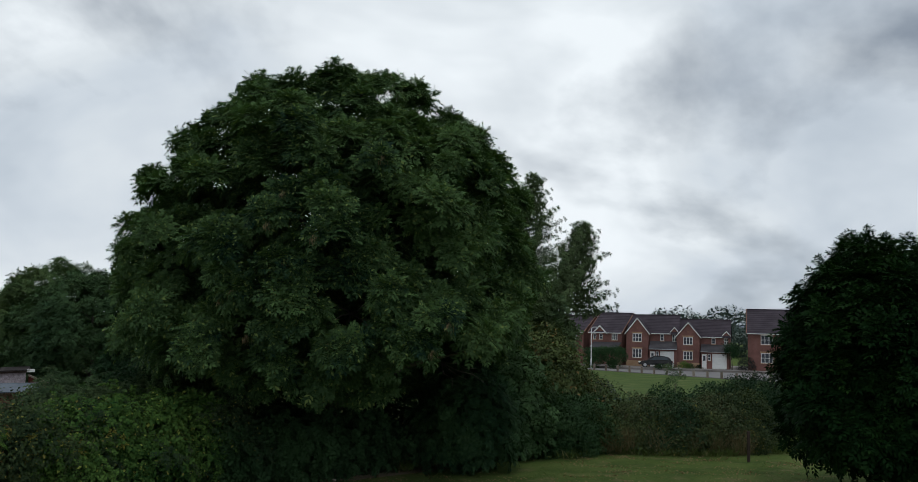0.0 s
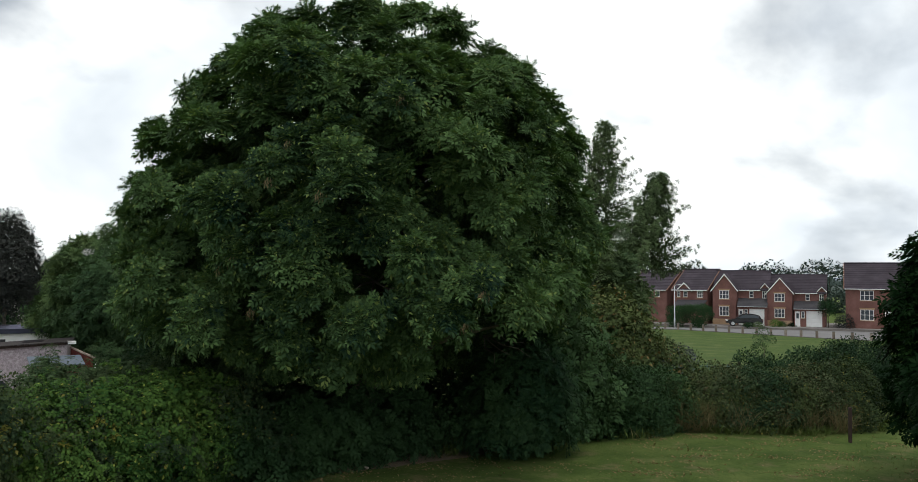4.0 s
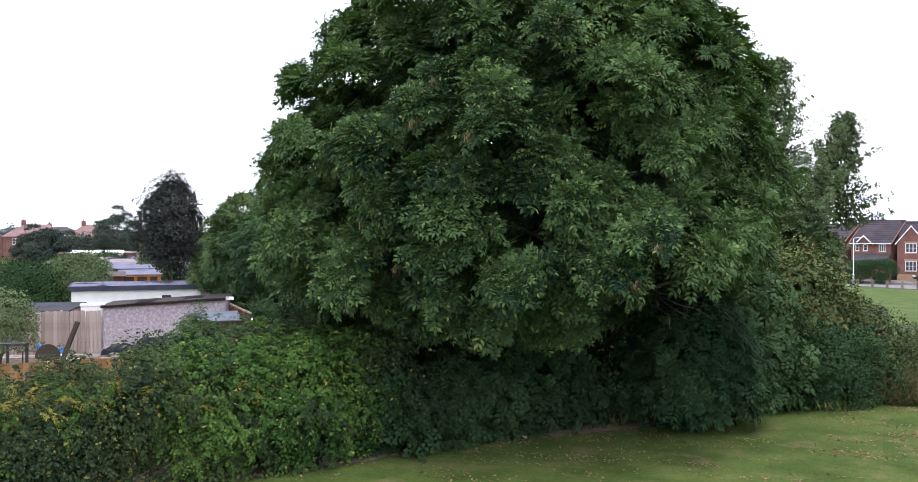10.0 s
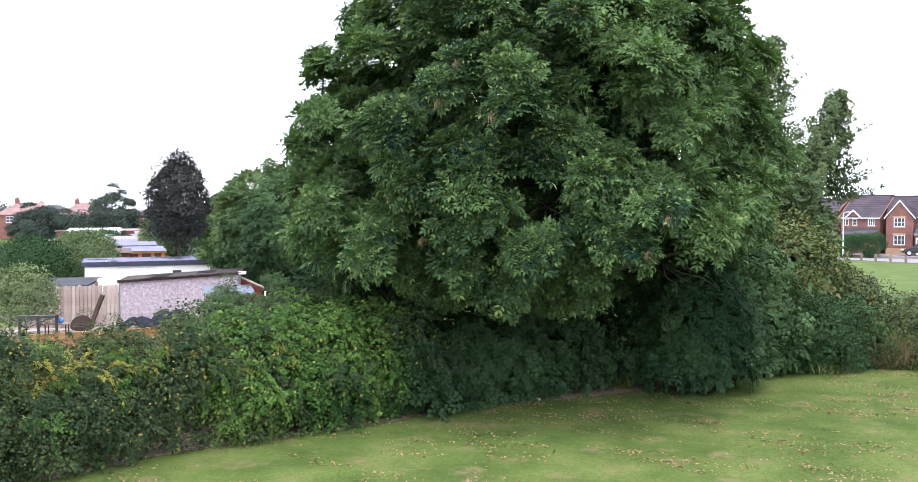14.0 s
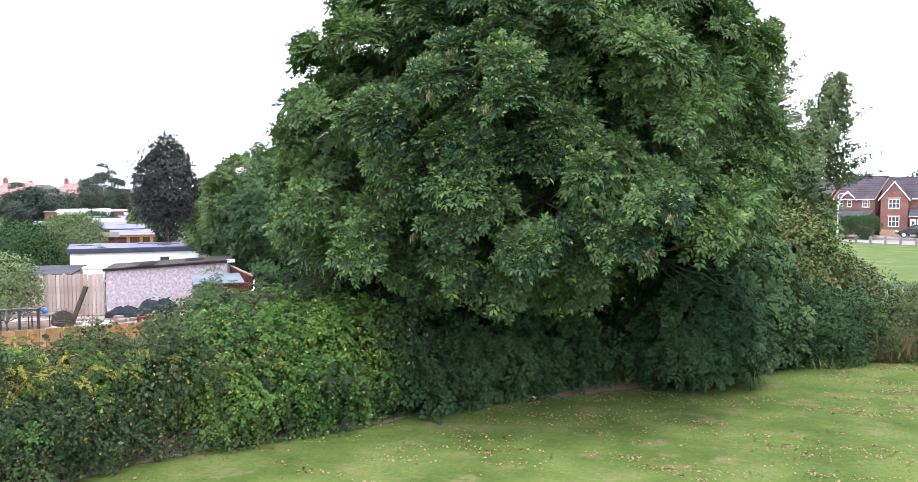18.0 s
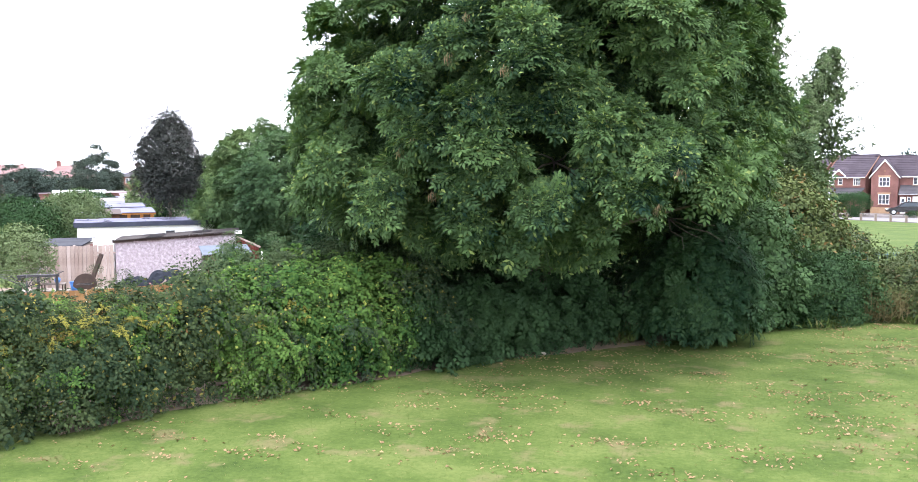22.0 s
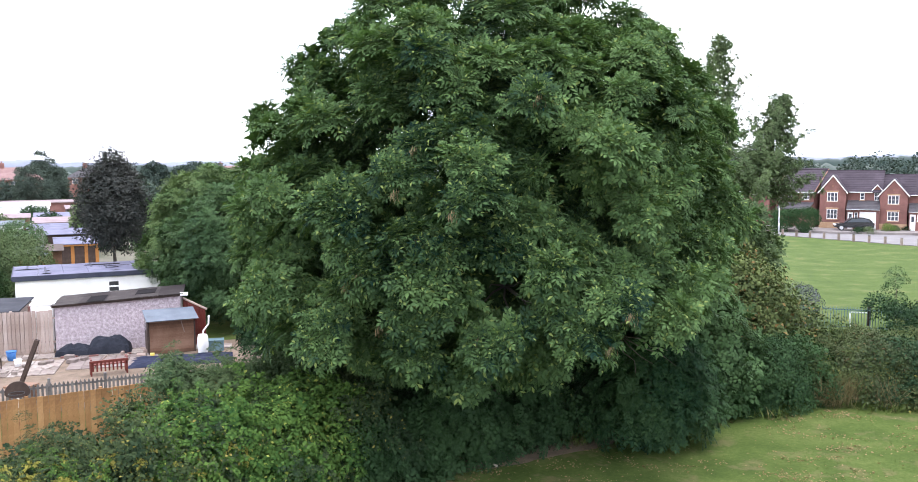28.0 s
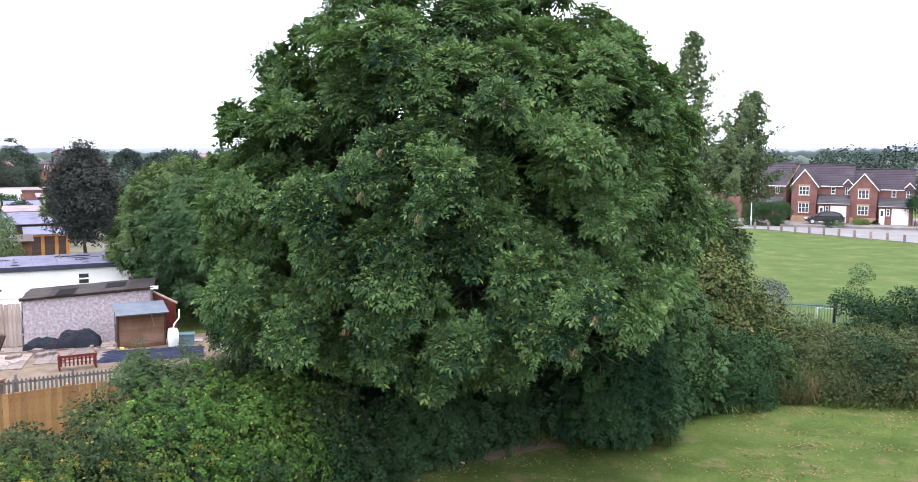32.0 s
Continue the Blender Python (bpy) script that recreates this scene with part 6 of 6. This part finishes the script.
    part("lean_to_wall", wall_with(bmesh.new(), gw + 0.2, full - 0.05, 0, 2.40, yl, yl + 0.2, [gd, dr, pw]), M_BRICK, h)
    g = part("garage_door", slab(gd[0], gd[1], yl + 0.08, yl + 0.12, 0.02, gd[3]), M_WHITE, h)
    for k in range(4):
        part("door_panel", slab(gd[0] + 0.05, gd[1] - 0.05, yl + 0.06, yl + 0.078, 0.10 + k * 0.5, 0.52 + k * 0.5, 0.008), M_WHITE, g)
    d = part("front_door", slab(dr[0], dr[1], yl + 0.06, yl + 0.12, 0.02, dr[3]), M_WHITE, h)
    part("door_pane", slab(dr[0] + 0.15, dr[1] - 0.15, yl + 0.045, yl + 0.058, 1.1, 1.8), M_GLASS, d)
    window(h, *pw, yl, 1, False)
    return h


house_a = brick_house(19.85, 112.2)
copy_thing(house_a, row_pose(25.85, 110.35))


def plain_house(name, x, y, full, ev, rg, deep, wins, label, dormer=None, verge=True, turn=TURN_ROW):
    h = empty(name, pose(x, y, 0.28, 0, 0, turn) @ LOW, label, "house", "row of brick houses")
    part("front_wall", wall_with(bmesh.new(), 0, full, 0, ev, 0, 0.25, wins), M_BRICK, h)
    for w in wins:
        window(h, *w, 0, 3 if w[1] - w[0] > 0.8 else 1)
    for xx in (0.0, full):
        part("end_wall", prism([(0.26, 0), (deep, 0), (deep, ev), (deep / 2, rg - 0.12), (0.26, ev)], 0, 0.22), M_BRICK, h, loc=Matrix.Translation((xx + (0.22 if xx == 0 else 0), 0, 0)) @ pose(0, 0, 0, 0, 0, 90))
    part("back_wall", slab(0.22, full - 0.22, deep - 0.22, deep - 0.002, 0, ev), M_BRICK, h)
    tiled_slope("roof_slope", h, -0.12, full + 0.12, -0.32, ev + 0.02, deep / 2, rg, M_ROOF, 12)
    tiled_slope("roof_slope", h, -0.12, full + 0.12, deep + 0.32, ev + 0.02, deep / 2, rg, M_ROOF, 6)
    part("ridge_tiles", tube([(-0.12, deep / 2, rg + 0.02), (full + 0.12, deep / 2, rg + 0.02)], [0.11, 0.11], 8), M_ROOF, h)
    part("gutter", slab(-0.1, full + 0.1, -0.42, -0.322, ev - 0.03, ev + 0.06), M_WHITE, h)
    if verge:
        for xx in (-0.20, full + 0.125):
            part("verge", prism([(-0.32, ev), (deep / 2, rg), (deep / 2, rg + 0.09), (-0.32, ev + 0.09)], 0, 0.08), M_ORANGEBRICK, h, loc=Matrix.Translation((xx + 0.08, 0, 0)) @ pose(0, 0, 0, 0, 0, 90))
    if dormer:
        c, w, pk = dormer
        part("dormer_peak", prism([(c - w, ev + 0.05), (c + w, ev + 0.05), (c, pk)], -0.01, 0.22), M_BRICK, h)
        bargeboards(h, c - w - 0.1, c, c + w + 0.1, ev - 0.02, pk + 0.12, -0.14)
        gable_roof(h, c - w - 0.1, c, c + w + 0.1, ev + 0.03, pk + 0.16, -0.14, 3.0, M_ROOF)
    return h


hz = plain_house("brick_house", 14.2, 115.4, 4.4, 4.35, 7.2, 8.0, [(0.45, 0.9, 3.45, 4.25), (1.3, 1.85, 3.45, 4.25), (3.05, 3.85, 3.4, 4.3)], "red brick house with a small white-trimmed dormer gable", (1.45, 0.95, 5.3), True, -30)
tiled_slope("porch_roof", hz, 0.6, 4.4, -1.6, 2.3, 0.0, 3.1, M_ROOFDARK, 5)
plain_house("brick_house", 9.0, 118.6, 5.2, 4.3, 6.8, 7.5, [(3.6, 4.3, 3.4, 4.2), (1.2, 2.0, 3.4, 4.2)], "red brick house end of row with orange brick verge", None, True, -32)
hc = plain_house("brick_house", 32.4, 107.6, 8.5, 4.75, 8.0, 8.0, [(1.5, 2.9, 3.4, 4.6), (1.5, 2.9, 1.0, 2.3), (5.2, 6.6, 3.4, 4.6)], "taller red brick house with wide white windows")
part("front_door", slab(4.0, 4.9, -0.06, -0.01, 0.02, 2.1, 0.01), M_WHITE, hc)


# far houses at the end of the gardens
def far_semi(x, y, turn, w, wall, roof, label):
    h = empty("far_house", pose(x, y, 0, 0, 0, turn), label, "house", "far houses beyond the gardens")
    wins = [(w * k - 0.7, w * k + 0.7, 3.4, 4.7) for k in (0.2, 0.5, 0.8)]
    part("front_wall", wall_with(bmesh.new(), 0, w, 0, 5.0, 0, 0.25, wins), wall, h)
    for a in wins:
        window(h, *a, 0, 2, False)
    part("side_wall", slab(0, 0.25, 0.252, 8, 0, 5.0), wall, h)
    part("side_wall", slab(w - 0.25, w, 0.252, 8, 0, 5.0), wall, h)
    bm = bmesh.new()
    e = [bm.verts.new(c) for c in ((-0.3, -0.3, 5.0), (w + 0.3, -0.3, 5.0), (w + 0.3, 8.3, 5.0), (-0.3, 8.3, 5.0))]
    r = [bm.verts.new((w * 0.3, 4, 7.6)), bm.verts.new((w * 0.7, 4, 7.6))]
    for q in ((e[0], e[1], r[1], r[0]), (e[1], e[2], r[1]), (e[2], e[3], r[0], r[1]), (e[3], e[0], r[0]), (e[3], e[2], e[1], e[0])):
        bm.faces.new(q)
    part("roof", bm, roof, h)
    c = part("chimney", slab(w * 0.3 - 0.5, w * 0.3 + 0.5, 3.6, 4.4, 7.2, 8.5, 0.03), wall, h)
    part("chimney_pot", tube([(w * 0.3, 4, 8.5), (w * 0.3, 4, 8.9)], [0.14, 0.11], 8), M_ORANGEBRICK, c)


far_semi(-141, 147, 40, 12, M_BRICK, M_ROOFRED, "distant brick house with a hipped red roof")
far_semi(-150, 136, 40, 12, M_BRICK, M_ROOFDARK, "distant brick house with a hipped grey roof")
far_semi(-134, 157, 40, 11, M_BRICK, M_ROOFRED, "distant brick house with a hipped red roof")
far_semi(-120, 210, 30, 14, M_RENDER, M_ROOFDARK, "distant pale house among trees")


g = random.Random(77)
for k in range(7):
    az, dist = radians(-62 + 6.5 * k + g.uniform(-2, 2)), g.uniform(210, 330)
    far_semi(math.sin(az) * dist, 6 + math.cos(az) * dist, g.uniform(10, 60), g.uniform(9, 13), g.choice((M_BRICK, M_RENDER, M_BRICK)), g.choice((M_ROOFRED, M_ROOFDARK)), "distant house roofs among trees")
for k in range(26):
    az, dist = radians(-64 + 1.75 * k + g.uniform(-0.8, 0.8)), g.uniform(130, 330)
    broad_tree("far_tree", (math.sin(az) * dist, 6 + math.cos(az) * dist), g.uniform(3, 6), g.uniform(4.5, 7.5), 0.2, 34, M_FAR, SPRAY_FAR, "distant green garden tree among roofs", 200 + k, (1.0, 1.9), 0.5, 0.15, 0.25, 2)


# ---- street things ----
def bollards():
    line = [(9.5, 106.8), (14.0, 103.1), (25.8, 90.9), (36.0, 84.5)]
    pts, _ = along(line, 22)
    first = None
    for x, y in pts:
        if first is None:
            first = empty("bollard", pose(x, y, 0.0), "short square timber bollard along the meadow edge", "bollard", "bollards along the road")
            part("post", slab(-0.11, 0.11, -0.11, 0.11, 0, 0.70, 0.02), M_BOLLARD, first)
            part("cap", slab(-0.12, 0.12, -0.12, 0.12, 0.702, 0.75, 0.015), M_PICKET, first)
        else:
            copy_thing(first, pose(x, y, 0.0))


bollards()
lamp = empty("street_lamp", pose(13.2, 105.6, 0), "tall slim grey street lamp at the road", "street lamp")
part("column", tube([(0, 0, 0), (0, 0, 1.2), (0, 0, 1.25), (0, 0, 4.9)], [0.09, 0.09, 0.055, 0.045], 10), M_STEEL, lamp)
part("lamp_arm", tube([(0, 0, 4.9), (0.15, -0.1, 5.0), (0.5, -0.3, 5.0)], [0.04, 0.035, 0.03], 8), M_STEEL, lamp)
part("lantern", slab(0.3, 0.85, -0.45, -0.25, 4.97, 5.08, 0.03), M_STEEL, lamp)


def car():
    t = empty("parked_car", pose(21.5, 109.0, 0.285, 0, 0, -6), "black hatchback car parked on a driveway", "car")
    body = [(-2.05, 0.35), (-2.0, 0.62), (-1.35, 0.80), (-0.95, 0.86), (1.9, 0.92), (2.02, 0.7), (2.0, 0.32)]
    cab = [(-0.95, 0.865), (-0.25, 1.38), (0.9, 1.44), (1.6, 1.28), (1.9, 0.925)]
    b = prism(body, -0.85, 0.85)
    bmesh.ops.bevel(b, geom=list(b.edges), offset=0.05, segments=2, affect="EDGES")
    part("body", b, M_CAR, t)
    c = prism(cab, -0.70, 0.70)
    bmesh.ops.bevel(c, geom=list(c.edges), offset=0.04, segments=2, affect="EDGES")
    cb = part("cabin", c, M_CAR, t)
    part("side_window", prism([(-0.75, 0.92), (-0.2, 1.32), (0.85, 1.36), (1.5, 1.2), (1.6, 0.95)], -0.715, -0.70), M_GLASS, cb)
    part("windscreen", prism([(-0.99, 0.89), (-0.29, 1.41), (-0.26, 1.38), (-0.96, 0.87)], -0.6, 0.6), M_GLASS, cb)
    for x in (-1.3, 1.25):
        for y in (-0.86, 0.68):
            w = part("wheel", tube([(x, y, 0.31), (x, y + 0.18, 0.31)], [0.31, 0.31], 16), M_TYRE, t)
            part("rim", tube([(x, y - 0.012, 0.31), (x, y - 0.002, 0.31)], [0.2, 0.2], 12), M_STEEL, w)
    part("headlight", slab(-2.02, -1.8, -0.8, -0.5, 0.58, 0.70, 0.02), M_WHITE, t)
    part("headlight", slab(-2.02, -1.8, 0.5, 0.8, 0.58, 0.70, 0.02), M_WHITE, t)
    part("tail_light", slab(1.93, 2.04, -0.8, -0.55, 0.62, 0.85, 0.02), M_REDWOOD, t)


car()
hedge("clipped_hedge", [(13.0, 108.6), (15.5, 108.2), (17.6, 108.4)], 110, 2.2, 2.3, SPRAY_LEAF, M_GREEN, "large rounded dark green clipped hedge by the street", 81, (0.45, 0.7), 0.1, 0.06)
for i, (x, y, r, h, m) in enumerate(((22.6, 106.9, 0.6, 0.75, M_PALE), (21.6, 106.9, 0.5, 0.65, M_GREEN), (24.9, 108.4, 0.6, 1.0, M_BRIGHT), (25.7, 108.9, 0.45, 0.8, M_PALE), (27.2, 109.8, 0.5, 0.5, M_UNDER))):
    broad_tree("front_shrub", (x, y), r, h, 0.0, 12, m, SPRAY_LEAF, "small rounded front-garden shrub", 82 + i, (0.25, 0.4), 0.5, 0.03, 0.05, 2, "bush")
broad_tree("red_shrub", (32.1, 107.2), 0.95, 1.75, 0.0, 24, M_PURPLE, SPRAY_LEAF, "dark crimson rounded shrub in a front garden", 91, (0.3, 0.5), 0.5, 0.03, 0.04, 2, "bush")
broad_tree("cordyline", (30.6, 108.0), 0.8, 3.4, 2.0, 12, M_GREEN, SPRAY_HANG, "spiky cordyline palm in a front garden", 92, (0.5, 0.7), 0.5, 0.07, 0.04, 0, "tree")
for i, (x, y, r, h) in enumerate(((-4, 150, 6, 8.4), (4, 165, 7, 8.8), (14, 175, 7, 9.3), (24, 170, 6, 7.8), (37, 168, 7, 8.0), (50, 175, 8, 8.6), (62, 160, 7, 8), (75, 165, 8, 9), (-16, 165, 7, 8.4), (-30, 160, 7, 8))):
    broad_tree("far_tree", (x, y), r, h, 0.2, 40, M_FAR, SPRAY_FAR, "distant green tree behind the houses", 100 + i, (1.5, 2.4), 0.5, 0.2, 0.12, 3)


def railings():
    t = empty("railing_fence", pose(4.8, 49.6, 0, 0, 0, -6), "thin dark green upright railing fence", "fence")
    me = bpy.data.meshes.new("bar")
    b = slab(-0.012, 0.012, -0.012, 0.012, 0.05, 1.15)
    b.to_mesh(me)
    b.free()
    me.materials.append(M_TEAL)
    for i in range(62):
        part("bar", me, None, t, loc=Matrix.Translation((i * 0.12, 0, 0)))
    for z in (0.18, 1.0):
        part("rail", slab(-0.02, 7.4, 0.014, 0.03, z, z + 0.05), M_TEAL, t)
    for x in (0, 2.45, 4.9, 7.35):
        part("post", slab(x - 0.07, x + 0.07, 0.034, 0.16, 0, 1.28, 0.01), M_DARKWOOD, t)


railings()
barrier = empty("white_barrier", pose(9.3, 49.2, 0, 0, 0, -5), "low white metal barrier among the scrub", "barrier")
part("bar", tube([(-0.46, 0, 0.90), (0.46, 0, 0.90)], [0.03, 0.03], 8), M_WHITE, barrier)
for x in (-0.43, 0.43):
    part("leg", tube([(x, 0.0, 0), (x, 0.0, 0.87)], [0.035, 0.035], 8), M_WHITE, barrier)
